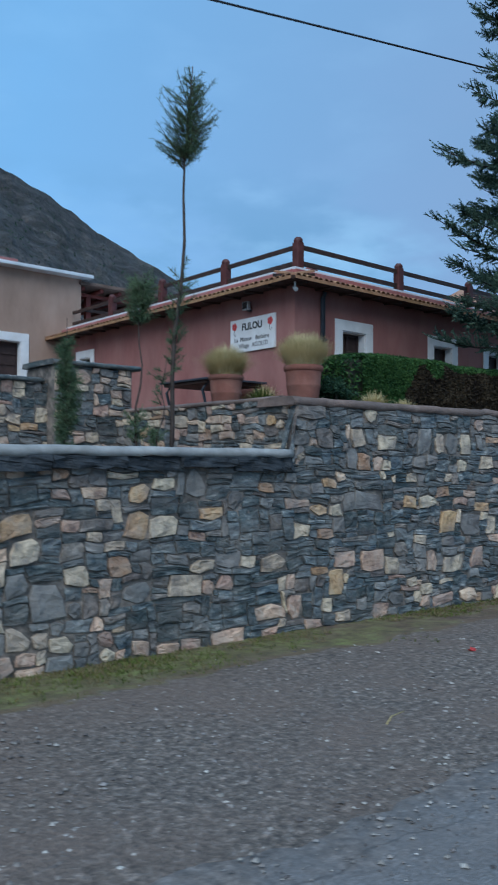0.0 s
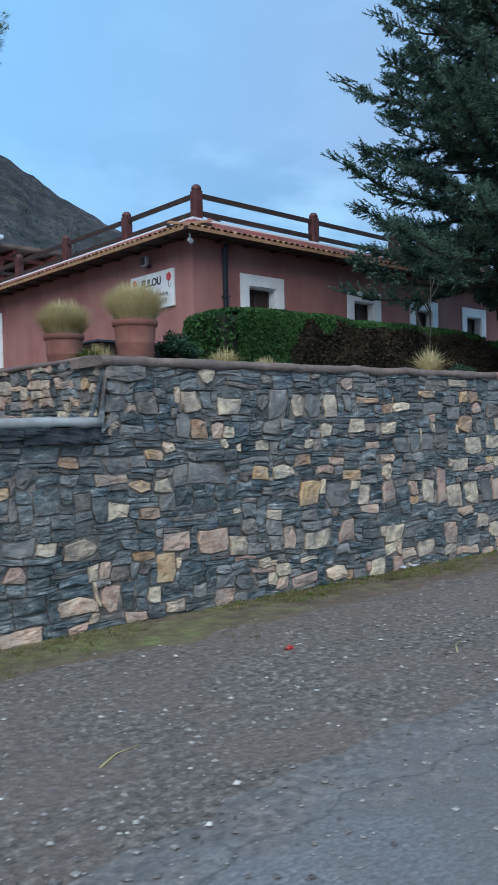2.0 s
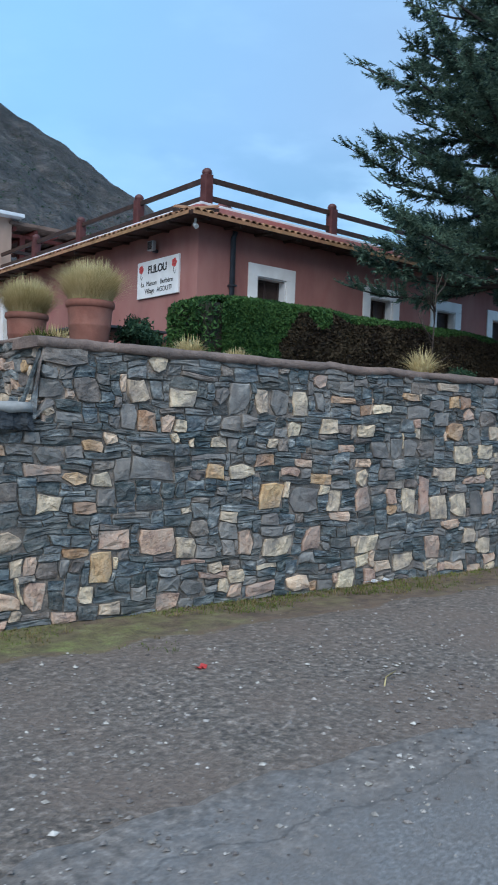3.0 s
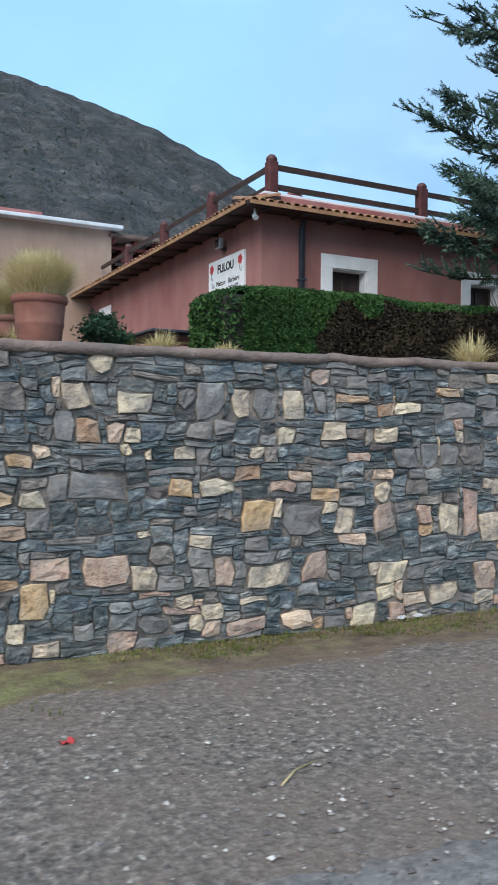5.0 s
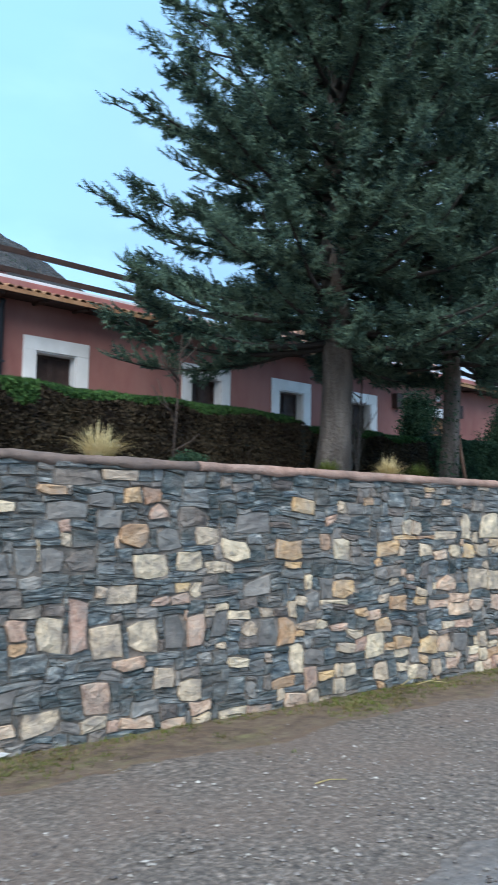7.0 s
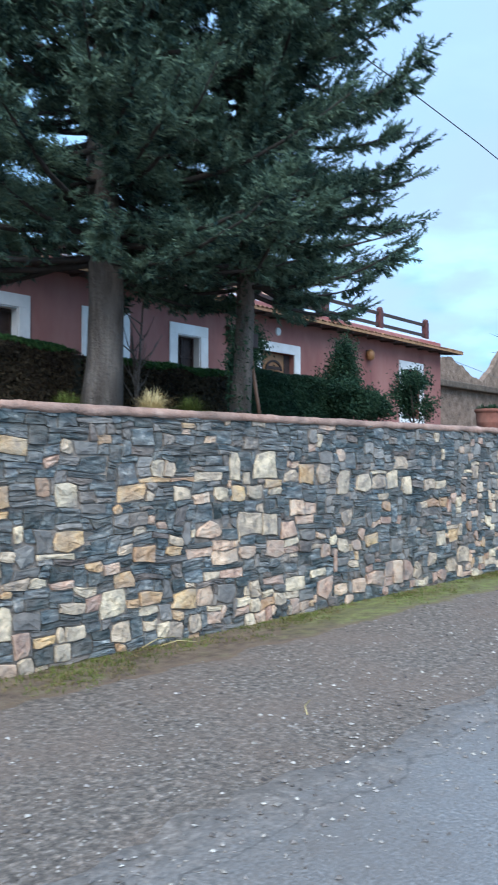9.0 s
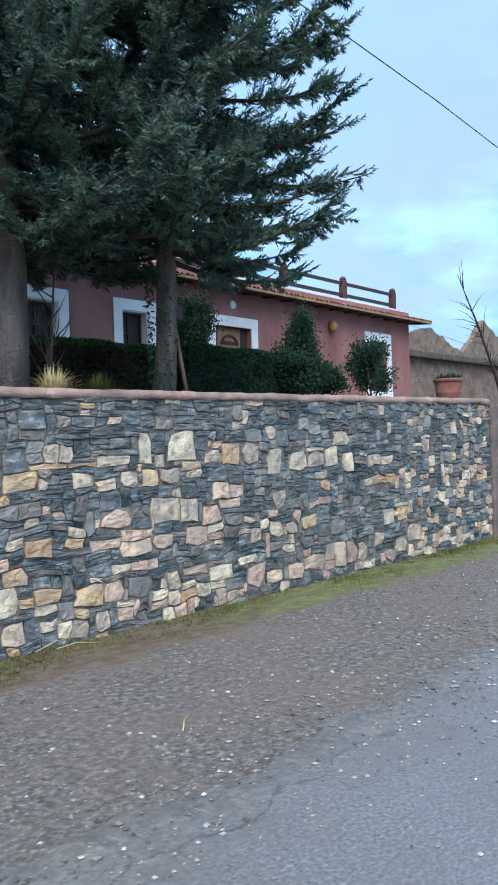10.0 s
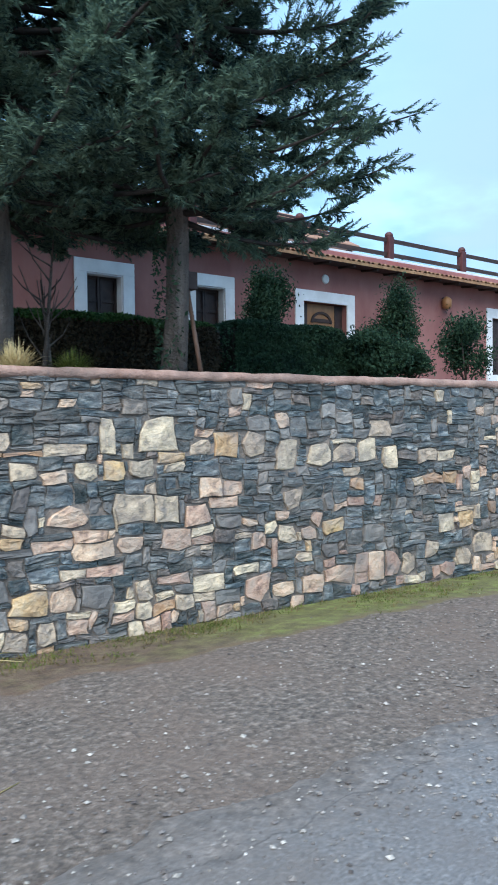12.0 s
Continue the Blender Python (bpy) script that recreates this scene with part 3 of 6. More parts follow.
# ---- stone walls ----
# larger stones of the long wall, stretch by stretch: along it, height, width, tallness
PALE_WEST = [(2.48, 0.81, 0.24, 0.22), (2.87, 0.61, 0.18, 0.17), (3.68, 0.95, 0.27, 0.18), (3.86, 0.43, 0.38, 0.19), (4, 0.61, 0.25, 0.16), (4.55, 0.63, 0.2, 0.08), (4.84, 0.57, 0.3, 0.22), (5.16, 0.84, 0.21, 0.13), (5.57, 1.03, 0.21, 0.14), (5.9, 1.71, 0.22, 0.21), (6.08, 1.95, 0.19, 0.18), (6.33, 1.7, 0.22, 0.17), (6.37, 0.42, 0.18, 0.2), (6.69, 1.32, 0.19, 0.12), (6.95, 1.07, 0.31, 0.15), (7.12, 1.69, 0.2, 0.25), (7.29, 1.32, 0.13, 0.11), (7.37, 0.39, 0.39, 0.2), (7.51, 1.47, 0.19, 0.14), (7.57, 1.7, 0.2, 0.23), (7.93, 1.49, 0.23, 0.13), (8.06, 0.8, 0.16, 0.24), (8.24, 0.01, 0.24, 0.19), (8.45, 1.45, 0.24, 0.14)]
PALE_MIDDLE = [(8.52, 0.34, 0.29, 0.2), (8.67, 1.69, 0.29, 0.11), (9.03, 0.1, 0.35, 0.21), (9.08, 0.74, 0.22, 0.26), (9.58, 0.69, 0.27, 0.27), (9.63, 1.94, 0.33, 0.12), (9.68, 1.02, 0.27, 0.15), (9.89, 0.68, 0.3, 0.3), (9.91, 1.25, 0.33, 0.2), (10.11, 0.31, 0.2, 0.18), (10.31, 1.26, 0.26, 0.13), (10.37, 0.19, 0.22, 0.2), (10.39, 1.05, 0.12, 0.15), (10.47, -0.04, 0.26, 0.12), (10.5, 1.44, 0.25, 0.15), (10.58, 1.19, 0.23, 0.12), (10.81, 1.36, 0.36, 0.19), (10.84, -0.06, 0.34, 0.08), (11.56, 0.31, 0.18, 0.23), (12.14, 1.34, 0.23, 0.18), (12.21, 0.15, 0.21, 0.16), (12.61, 0.35, 0.27, 0.23), (12.69, 0.08, 0.22, 0.2), (12.91, 0.96, 0.15, 0.09)]
PALE_EAST = [(13.13, 1.55, 0.17, 0.13), (13.34, 0.02, 0.19, 0.14), (13.43, 1.31, 0.23, 0.17), (13.58, 0.05, 0.18, 0.18), (13.76, 1.5, 0.32, 0.12), (13.93, 1.28, 0.18, 0.19), (14.09, 1.59, 0.13, 0.27), (14.29, 1.48, 0.15, 0.14), (14.33, 0.93, 0.38, 0.26), (14.42, 1.3, 0.3, 0.19), (14.43, 0.29, 0.15, 0.21), (14.48, 2.01, 0.18, 0.08), (14.58, 1.6, 0.38, 0.27), (14.65, 0.91, 0.24, 0.25), (14.74, 1.29, 0.19, 0.11), (14.77, 0.11, 0.2, 0.15), (14.99, 1.44, 0.24, 0.15), (15.06, 0.28, 0.38, 0.15), (15.53, 1.48, 0.28, 0.24), (15.94, 0.61, 0.27, 0.19), (15.94, 1.36, 0.27, 0.32), (16.3, 1.37, 0.31, 0.25), (16.62, 1.34, 0.3, 0.22), (16.73, 1.15, 0.2, 0.11)]
PALE_FAR = [(16.96, 1.34, 0.28, 0.25), (17.14, 1.6, 0.32, 0.21), (17.28, 1.28, 0.24, 0.23), (17.56, 0.17, 0.24, 0.24), (17.85, 1.29, 0.3, 0.2), (17.91, 0.29, 0.18, 0.22), (18.14, 0.57, 0.28, 0.25), (18.14, 1.26, 0.27, 0.17), (18.42, 0.14, 0.29, 0.19), (18.71, 0.25, 0.4, 0.26), (19.08, 1.45, 0.2, 0.2)]
OCHRE_WEST = [(2.42, 1.02, 0.26, 0.24), (3.4, 0.99, 0.29, 0.23), (3.41, 1.22, 0.2, 0.13), (4.71, 1.24, 0.17, 0.11), (5.35, 0.41, 0.25, 0.1), (5.36, 1.03, 0.23, 0.12), (5.43, 0.81, 0.19, 0.1), (5.49, 1.31, 0.18, 0.08), (5.55, 0.31, 0.31, 0.25), (5.98, 1.5, 0.17, 0.13), (6.65, 1.09, 0.19, 0.14), (7.18, 1.18, 0.24, 0.14), (7.29, 0.84, 0.29, 0.23), (8.11, 1.79, 0.33, 0.08), (8.42, 1.69, 0.15, 0.09), (9.09, 1.8, 0.25, 0.11), (9.72, 1.79, 0.18, 0.14), (9.78, 1.49, 0.29, 0.21), (9.93, 1.79, 0.21, 0.17), (11.42, 0.58, 0.25, 0.28), (11.46, 1.32, 0.35, 0.18), (11.51, 1.19, 0.21, 0.11), (11.93, 1.37, 0.15, 0.18), (12.18, 0.98, 0.36, 0.18)]
OCHRE_MIDDLE = [(12.49, 1.82, 0.17, 0.12), (12.72, 0.54, 0.21, 0.16), (12.8, 1.34, 0.33, 0.21), (12.99, 0.75, 0.29, 0.13), (13.03, 0.35, 0.28, 0.13), (13.34, 0.75, 0.19, 0.12), (13.42, 0.29, 0.3, 0.19), (13.47, 1.97, 0.19, 0.12), (14.15, 1.3, 0.19, 0.19), (15.27, 1.46, 0.22, 0.25), (16.5, 0.62, 0.29, 0.17), (17.92, 1.01, 0.36, 0.11), (18.21, 1.01, 0.22, 0.15), (18.47, 0.53, 0.27, 0.23)]
PINK_WEST = [(3.28, -0.05, 0.11, 0.12), (3.45, -0.05, 0.15, 0.13), (3.69, -0.05, 0.23, 0.08), (3.95, -0.06, 0.24, 0.11), (3.97, 0.87, 0.16, 0.09), (4.11, 0.41, 0.14, 0.14), (4.3, 0.45, 0.19, 0.16), (4.31, -0.05, 0.34, 0.13), (4.79, 0.13, 0.31, 0.14), (5.08, 0.11, 0.22, 0.25), (5.11, 1.08, 0.29, 0.12), (5.31, -0.05, 0.23, 0.09), (5.71, 0.52, 0.28, 0.19), (6.09, 0.49, 0.37, 0.23), (6.18, 1.49, 0.17, 0.13), (6.93, 0.01, 0.16, 0.14), (7, 0.43, 0.16, 0.23), (7.19, -0.01, 0.34, 0.12), (7.5, 1.04, 0.21, 0.07), (7.64, 0, 0.31, 0.15), (7.64, 1.13, 0.21, 0.08), (7.79, 0.4, 0.24, 0.24), (8.13, 0.61, 0.22, 0.07), (8.15, 1.29, 0.24, 0.06)]
PINK_MIDDLE = [(8.44, 0.8, 0.22, 0.23), (8.56, 0.02, 0.19, 0.2), (8.75, 0.11, 0.18, 0.12), (8.83, 0.77, 0.15, 0.15), (9.32, 0.79, 0.2, 0.38), (9.51, 0.2, 0.21, 0.23), (9.74, 0.46, 0.3, 0.09), (9.84, 0, 0.33, 0.12), (10.02, 1.64, 0.22, 0.14), (10.18, -0.03, 0.25, 0.1), (10.43, 0.67, 0.21, 0.31), (11.16, -0.05, 0.22, 0.1), (11.53, -0.02, 0.28, 0.13), (11.7, 0.12, 0.26, 0.21), (12.61, 0.67, 0.17, 0.09), (13.69, 0.26, 0.23, 0.21), (13.69, 1.28, 0.24, 0.16), (13.75, 0.89, 0.35, 0.22), (13.79, 1.83, 0.17, 0.08), (13.84, 0.05, 0.21, 0.13), (13.98, 0.64, 0.35, 0.14), (14.07, 0.49, 0.34, 0.08), (14.24, 0.08, 0.2, 0.11), (14.28, 0.63, 0.24, 0.14)]
PINK_EAST = [(14.71, 0.35, 0.29, 0.12), (14.73, 0.65, 0.31, 0.22), (14.95, 0.84, 0.27, 0.22), (15.03, 0.03, 0.17, 0.13), (15.08, 1.6, 0.27, 0.09), (15.09, 1.12, 0.23, 0.18), (15.23, 0.97, 0.28, 0.12), (15.58, 0.15, 0.28, 0.29), (15.58, 0.57, 0.19, 0.19), (15.6, 1.99, 0.32, 0.11), (15.81, 0.41, 0.18, 0.3), (15.87, 0.06, 0.27, 0.16), (16.2, 0.59, 0.21, 0.16), (16.21, 0.1, 0.28, 0.19), (16.57, 0.14, 0.44, 0.22), (16.84, 0.25, 0.2, 0.21), (17.03, 0.21, 0.27, 0.29), (17.31, 0.19, 0.25, 0.31)]
GREY_WEST = [(2.7, 0.44, 0.36, 0.3), (3.4, 0.44, 0.26, 0.2), (3.79, 1.31, 0.09, 0.22), (3.82, 0.66, 0.28, 0.12), (3.95, 1.3, 0.27, 0.27), (4.29, 0.63, 0.31, 0.16), (5.16, 1.71, 0.19, 0.22), (6.03, 1.13, 0.42, 0.23), (6.81, 0.39, 0.15, 0.16), (6.88, 1.71, 0.23, 0.27), (7.35, 1.69, 0.2, 0.23), (7.66, 0.83, 0.4, 0.28), (7.8, 1.72, 0.13, 0.21), (7.99, -0.02, 0.21, 0.12), (8.63, 1.29, 0.23, 0.17), (8.77, 0.31, 0.16, 0.14), (8.87, 1.3, 0.18, 0.2), (9.09, 1.29, 0.22, 0.19), (9.19, 1.66, 0.35, 0.15), (9.43, 1.76, 0.26, 0.13), (9.57, 1.62, 0.26, 0.13), (10.12, 1.45, 0.25, 0.18), (10.18, 0.69, 0.23, 0.31), (10.67, 0.7, 0.17, 0.26)]
GREY_MIDDLE = [(11.03, 1.6, 0.39, 0.18), (11.08, 0.99, 0.33, 0.2), (11.17, 0.6, 0.2, 0.25), (13.48, 0.94, 0.1, 0.24), (13.7, 1.96, 0.18, 0.11), (13.97, 0.29, 0.28, 0.21), (14.07, 0.04, 0.13, 0.09), (15.25, 0.8, 0.26, 0.15)]
BROWN_WEST = [(5.27, 1.97, 0.43, 0.14), (5.44, 1.71, 0.19, 0.22), (8.76, 1.01, 0.23, 0.16), (9.28, 1.92, 0.39, 0.13), (9.32, 1.27, 0.26, 0.19), (10.36, 1.63, 0.28, 0.2), (10.9, 1.91, 0.24, 0.11)]
ROW, STEP = 0.048, 0.02      # thin course height, and the grain of the layout along the wall


def warp(u, z):
    """Where a point of the regular layout lies in the uneven wall."""
    p = (u * 2.3, z * 3.1, 1.7)
    q = (u * 7.0, z * 8.0, 6.1)
    return (u + 0.050 * noise.noise(p) + 0.034 * noise.noise(q),
            z + 0.045 * noise.noise((u * 1.5, z * 2.4, 9.3)) + 0.036 * noise.noise((u * 6.0, z * 7.0, 3.3)))


def stone_cells(rng, u0, u1, z0, top, notable, light):
    """Blocks and thin slates packed in uneven courses. Returns (polygon, kind, known) rows; top: height at u."""
    zmax = max(top(u0), top(u1))
    rows, cols = int(math.ceil((zmax - z0) / ROW)), int((u1 - u0) / STEP)
    free = np.ones((rows, cols), dtype=bool)
    placed = []

    def lay(r, c, h, w, kind, known=False):
        free[r:r + h, c:c + w] = False
        placed.append((r, c, h, w, kind, known))

    for kind, listed in notable:
        for u, z, wide, tall in listed:
            if not u0 + wide / 2 < u < u1 - wide / 2:
                continue
            h = max(2, round(tall * 0.98 / ROW))
            w = max(4, round(wide * 0.97 / STEP))
            r = max(0, min(rows - h, round((z - z0) / ROW - h / 2)))
            c = max(0, min(cols - w, round((u - u0) / STEP - w / 2)))
            while w > 4 and not free[r:r + h, c:c + w].all():
                if not free[r:r + h, c].all():
                    c += 1
                w -= 1
            if free[r:r + h, c:c + w].all():
                lay(r, c, h, w, kind, True)
    for r in range(rows):
        band = noise.noise((r * 0.55, 2.2, z0))       # bands of slate between bands of blocks
        c = 0
        while c < cols:
            if not free[r, c]:
                c += 1
                continue
            run = 0
            while c + run < cols and free[r, c + run]:
                run += 1
            share = light(u0 + c * STEP, z0 + r * ROW)
            blocky = rng.random() < 0.12 + 0.6 * share + 0.5 * band
            if blocky:
                h, w = int(rng.choice([2, 3, 4], p=[0.42, 0.40, 0.18])), int(rng.uniform(0.09, 0.26) / STEP)
            else:
                h = int(rng.choice([1, 2, 3], p=[0.52, 0.37, 0.11]))
                w = int(rng.uniform(0.10, 0.42 if h == 1 else 0.28) / STEP)
            if run - w < 4:
                w = run if run < 21 else run // 2
            while h > 1 and not (r + h <= rows and free[r:r + h, c:c + w].all()):
                h -= 1
            if h >= 2 and rng.random() < share * 1.25:
                kind = rng.choice(["pale", "ochre", "pink", "grey"], p=[0.40, 0.13, 0.29, 0.18])
            elif h == 1 and rng.random() < share * 0.22:
                kind = rng.choice(["pale", "ochre", "pink"], p=[0.4, 0.2, 0.4])
            else:
                kind = rng.choice(["slate", "grey", "brown"], p=[0.84, 0.09, 0.07] if h == 1 else [0.74, 0.14, 0.12])
            lay(r, c, h, w, kind)
            c += w
    cells = []
    for r, c, h, w, kind, known in placed:
        a, b, lo, hi = u0 + c * STEP, u0 + (c + w) * STEP, z0 + r * ROW, z0 + (r + h) * ROW
        s, t = (b - a), (hi - lo)
        k = 0.12 if kind == "slate" else rng.uniform(0.06, 0.32)
        e = lambda: rng.uniform(0, k) * min(s, t)
        ring = [(a + e(), lo + e()), (a + s * rng.uniform(0.3, 0.7), lo + e() * 0.4), (b - e(), lo + e()), (b - e() * 0.4, lo + t * rng.uniform(0.3, 0.7)),
                (b - e(), hi - e()), (a + s * rng.uniform(0.3, 0.7), hi - e() * 0.4), (a + e(), hi - e()), (a + e() * 0.4, lo + t * rng.uniform(0.3, 0.7))]
        q = np.array([warp(*p) for p in ring])
        q[:, 0] = np.clip(q[:, 0], u0, u1)
        q[:, 1] = np.clip(q[:, 1], z0 - 0.04, [top(u) for u in q[:, 0]])
        area = 0.5 * abs(np.dot(q[:, 0], np.roll(q[:, 1], 1)) - np.dot(q[:, 1], np.roll(q[:, 0], 1)))
        if area > 0.0016:
            cells.append((q, kind, known))
    return cells


def stone_shape(rng, poly, joint, depth):
    """Rounded, uneven stone: an outer ring at the joint, a rounded shoulder and a lumpy face. Returns verts (u, -out, z) and faces."""
    c = poly.mean(0)
    v = poly - c
    ln = np.maximum(np.linalg.norm(v, axis=1), 1e-4)[:, None]
    ring = c + v * np.maximum(0.5, (ln - joint) / ln)
    v = ring - c
    m = len(ring)
    tilt = rng.normal(0, 0.05, 2)
    verts, faces = [], []
    levels = [(1.0, -0.05), (1.0, depth * 0.6), (0.94, depth * 0.95), (0.5, depth * 1.04)]
    for k, (s, o) in enumerate(levels):
        for p in v:
            q = p * s
            lump = 0.0 if k < 2 else rng.normal(0, 0.0045)
            verts.append((c[0] + q[0], -(o + (q @ tilt if k > 0 else 0) + lump), c[1] + q[1]))
    verts.append((c[0], -(depth * 1.1 + rng.normal(0, 0.004)), c[1]))
    for k in range(len(levels) - 1):
        for i in range(m):
            j = (i + 1) % m
            faces.append((k * m + i, k * m + j, (k + 1) * m + j, (k + 1) * m + i))
    b = (len(levels) - 1) * m
    for i in range(m):
        faces.append((b + i, b + (i + 1) % m, len(verts) - 1))
    return verts, faces


def orient(poly):
    s = np.dot(poly[:, 0], np.roll(poly[:, 1], -1)) - np.dot(poly[:, 1], np.roll(poly[:, 0], -1))
    return poly if s > 0 else poly[::-1]


stone_jobs = []      # (parent, stones) laid at the end of the file


def stone_wall(name, label, m, u0, u1, z0, top, thick, seed, notable=(), light=lambda u, z: 0.4, single=None, step=None):
    """A mortar core with the stones of one face on it. single: the stretch (u from, u to) whose stones are objects of their own."""
    rng = np.random.default_rng(seed)
    us = np.arange(u0, u1 + 0.24, 0.25)
    us[-1] = u1
    if step:
        us = np.sort(np.concatenate([us, [step - 0.005, step + 0.005]]))
    bm = bmesh.new()
    rows = []
    for u in us:
        t = (top(u) if not step or u > step or u < 5 else low_top(u)) - 0.01
        rows.append([bm.verts.new((u, y, z)) for y, z in ((0.0, z0 - 0.25), (0.0, t), (thick, t), (thick, z0 - 0.25))])
    for a, b in zip(rows, rows[1:]):
        for i in range(4):
            bm.faces.new((a[i], b[i], b[(i + 1) % 4], a[(i + 1) % 4]))
    bm.faces.new(rows[0])
    bm.faces.new(rows[-1][::-1])
    bmesh.ops.recalc_face_normals(bm, faces=bm.faces)
    ob = mesh_object(name, bm, M["mortar"])
    ob.matrix_world = m
    tagged(ob, label, "stone wall", kind="structure")
    stones = []
    for poly, kind, known in stone_cells(rng, u0, u1, z0, top, notable, light):
        depth = rng.uniform(0.010, 0.032) if kind == "slate" else rng.uniform(0.016, 0.036)
        s = stone_shape(rng, orient(poly), rng.uniform(0.0, 0.0035), depth)
        if s:
            stones.append((s, kind, poly.mean(0)))
    stone_jobs.append((ob, stones, single))
    return ob


def long_top(u):
    return 2.05 + 0.015 * noise.noise((u * 1.1, 3, 0))


def low_top(u):
    return 1.47 + 0.01 * noise.noise((u * 1.3, 7, 0))


M_LONG = pose(0, WALL_Y, 0, 0, 0, WALL_TURN)
NOTABLE = (("pale", PALE_WEST), ("pale", PALE_MIDDLE), ("pale", PALE_EAST), ("pale", PALE_FAR), ("ochre", OCHRE_WEST), ("ochre", OCHRE_MIDDLE), ("pink", PINK_WEST), ("pink", PINK_MIDDLE), ("pink", PINK_EAST), ("grey", GREY_WEST), ("grey", GREY_MIDDLE), ("brown", BROWN_WEST))


def south_top(u):
    return low_top(u) if u < 5.05 else long_top(u)


stone_wall("wall_south", "dry-laid rubble wall of dark slate with pale and ochre blocks", M_LONG, -1.0, 21.0, -0.10, south_top, 0.5, 11, NOTABLE,
           lambda u, z: (0.10 if z < 1.7 else 0.03) + (0.25 if z < 0.12 else 0) + (0.15 if u > 11 and z < 1.05 else 0) + (0.22 if u > 18.5 or u < 3.2 else 0), single=(5.6, 9.0), step=5.17)
# return wall at the bed's end, and the wall behind the bed
stone_wall("wall_bed_end", "rubble garden wall of grey and rose stones", pose(5.10, 8.75, 0, 0, 0, -90), 0.0, 3.45, 1.38, lambda u: 2.10 + 0.0 * u, 0.4, 13, (), lambda u, z: 0.5)
stone_wall("wall_bed_back", "rubble garden wall of grey and ochre stones", pose(-4, 8.62, 0, 0, 0, 0), 0.0, 8.2, 1.38, lambda u: 2.42 + 0.02 * noise.noise((u, 0, 0)), 0.4, 14, (), lambda u, z: 0.55)


def wall_cap(name, label, m, u0, u1, z0, z1, y0, y1, mat, seed, wave=0.012):
    """A trowelled cap with a wavering edge."""
    bm = bmesh.new()
    rows = []
    n = int((u1 - u0) / 0.08)
    for i in range(n + 1):
        u = u0 + (u1 - u0) * i / n
        a = wave * noise.noise((u * 2.1, seed, 0)) + wave * 0.6 * noise.noise((u * 8, seed, 3))
        b = wave * noise.noise((u * 2.7, seed, 7)) + wave * 0.6 * noise.noise((u * 9, seed, 5))
        prof = [(y0 - a, z0 + b), (y0 - a - 0.012, (z0 + z1) / 2), (y0 - a + 0.004, z1 - 0.012 + b), (y0 + 0.03, z1 + a * 0.5), ((y0 + y1) / 2, z1 + 0.008 + b * 0.5), (y1 - 0.03, z1), (y1, z0)]
        rows.append([bm.verts.new((u, y, z)) for y, z in prof])
    for a, b in zip(rows, rows[1:]):
        for i in range(len(a)):
            f = bm.faces.new((a[i], b[i], b[(i + 1) % len(a)], a[(i + 1) % len(a)]))
            f.smooth = i not in (len(a) - 1,)
    bm.faces.new(rows[0])
    bm.faces.new(rows[-1][::-1])
    bmesh.ops.recalc_face_normals(bm, faces=bm.faces)
    ob = mesh_object(name, bm, mat)
    ob.matrix_world = m
    return tagged(ob, label, "wall coping", kind="structure")


wall_cap("trim_long_wall_west", "dark weathered earth cap along the wall top", M_LONG, 5.03, 10.4, 2.03, 2.11, -0.035, 0.53, M["cap"], 1, 0.03)
wall_cap("trim_long_wall_east", "salmon earth mortar cap along the wall top", M_LONG, 10.4, 21.03, 2.03, 2.115, -0.035, 0.53, M["salmon"], 1, 0.03)
wall_cap("trim_low_wall", "smooth grey cement coping on the low wall", M_LONG, -1.1, 4.98, 1.535, 1.61, -0.10, 0.55, M["coping"], 2, 0.022)
ledge = empty("trim_low_ledge")
ledge.matrix_world = M_LONG
tagged(ledge, "row of black slate slabs under the coping", "slate ledge", kind="structure")
u = -1.1
while u < 4.95:
    w = min(random.uniform(0.28, 0.75), 5.0 - u)
    bm = bmesh.new()
    box(bm, u + 0.004, u + w - 0.004, -0.06 - random.uniform(0, 0.045), 0.5, 1.40 + random.uniform(0, 0.05), 1.537)
    bmesh.ops.subdivide_edges(bm, edges=[e for e in bm.edges if abs(e.verts[0].co.y - e.verts[1].co.y) < 0.01], cuts=5, use_grid_fill=True)
    for v in bm.verts:
        if v.co.y < 0.2:
            v.co += Vector((0.006, 0.045, 0.010)) * noise.noise(v.co * 11) + Vector((0, 0.02, 0.012)) * noise.noise(v.co * 31)
    part("slab", bm, M["darkslate"], ledge)
    u += w
wall_cap("trim_bed_end", "cement cap on the garden wall", pose(5.10, 8.75, 0, 0, 0, -90), 0.3, 3.2, 2.085, 2.135, -0.03, 0.43, M["cap"], 3)
wall_cap("trim_bed_back", "dark slate cap stones on the garden wall", pose(-4, 8.62, 0, 0, 0, 0), 0.0, 8.1, 2.41, 2.47, -0.05, 0.43, M["slate"], 4)

# corner pillar of the garden wall
stone_wall("wall_pillar", "square rubble pillar with a slate cap", pose(4.15, 8.42, 0, 0, 0, 0), 0.0, 1.05, 1.40, lambda u: 2.62, 0.75, 15, (), lambda u, z: 0.55)
stone_wall("wall_pillar_side", "side face of the rubble pillar", pose(5.16, 8.44, 0, 0, 0, 90), 0.05, 0.72, 1.95, lambda u: 2.60, 0.05, 16, (), lambda u, z: 0.55)
wall_cap("trim_pillar", "flat dark slate slab on the pillar", pose(4.1, 8.36, 0, 0, 0, 0), 0.0, 1.2, 2.62, 2.68, 0.0, 0.85, M["slate"], 6)

# end of the long wall: a rough brown pier with a wooden gate behind it
bm = bmesh.new()
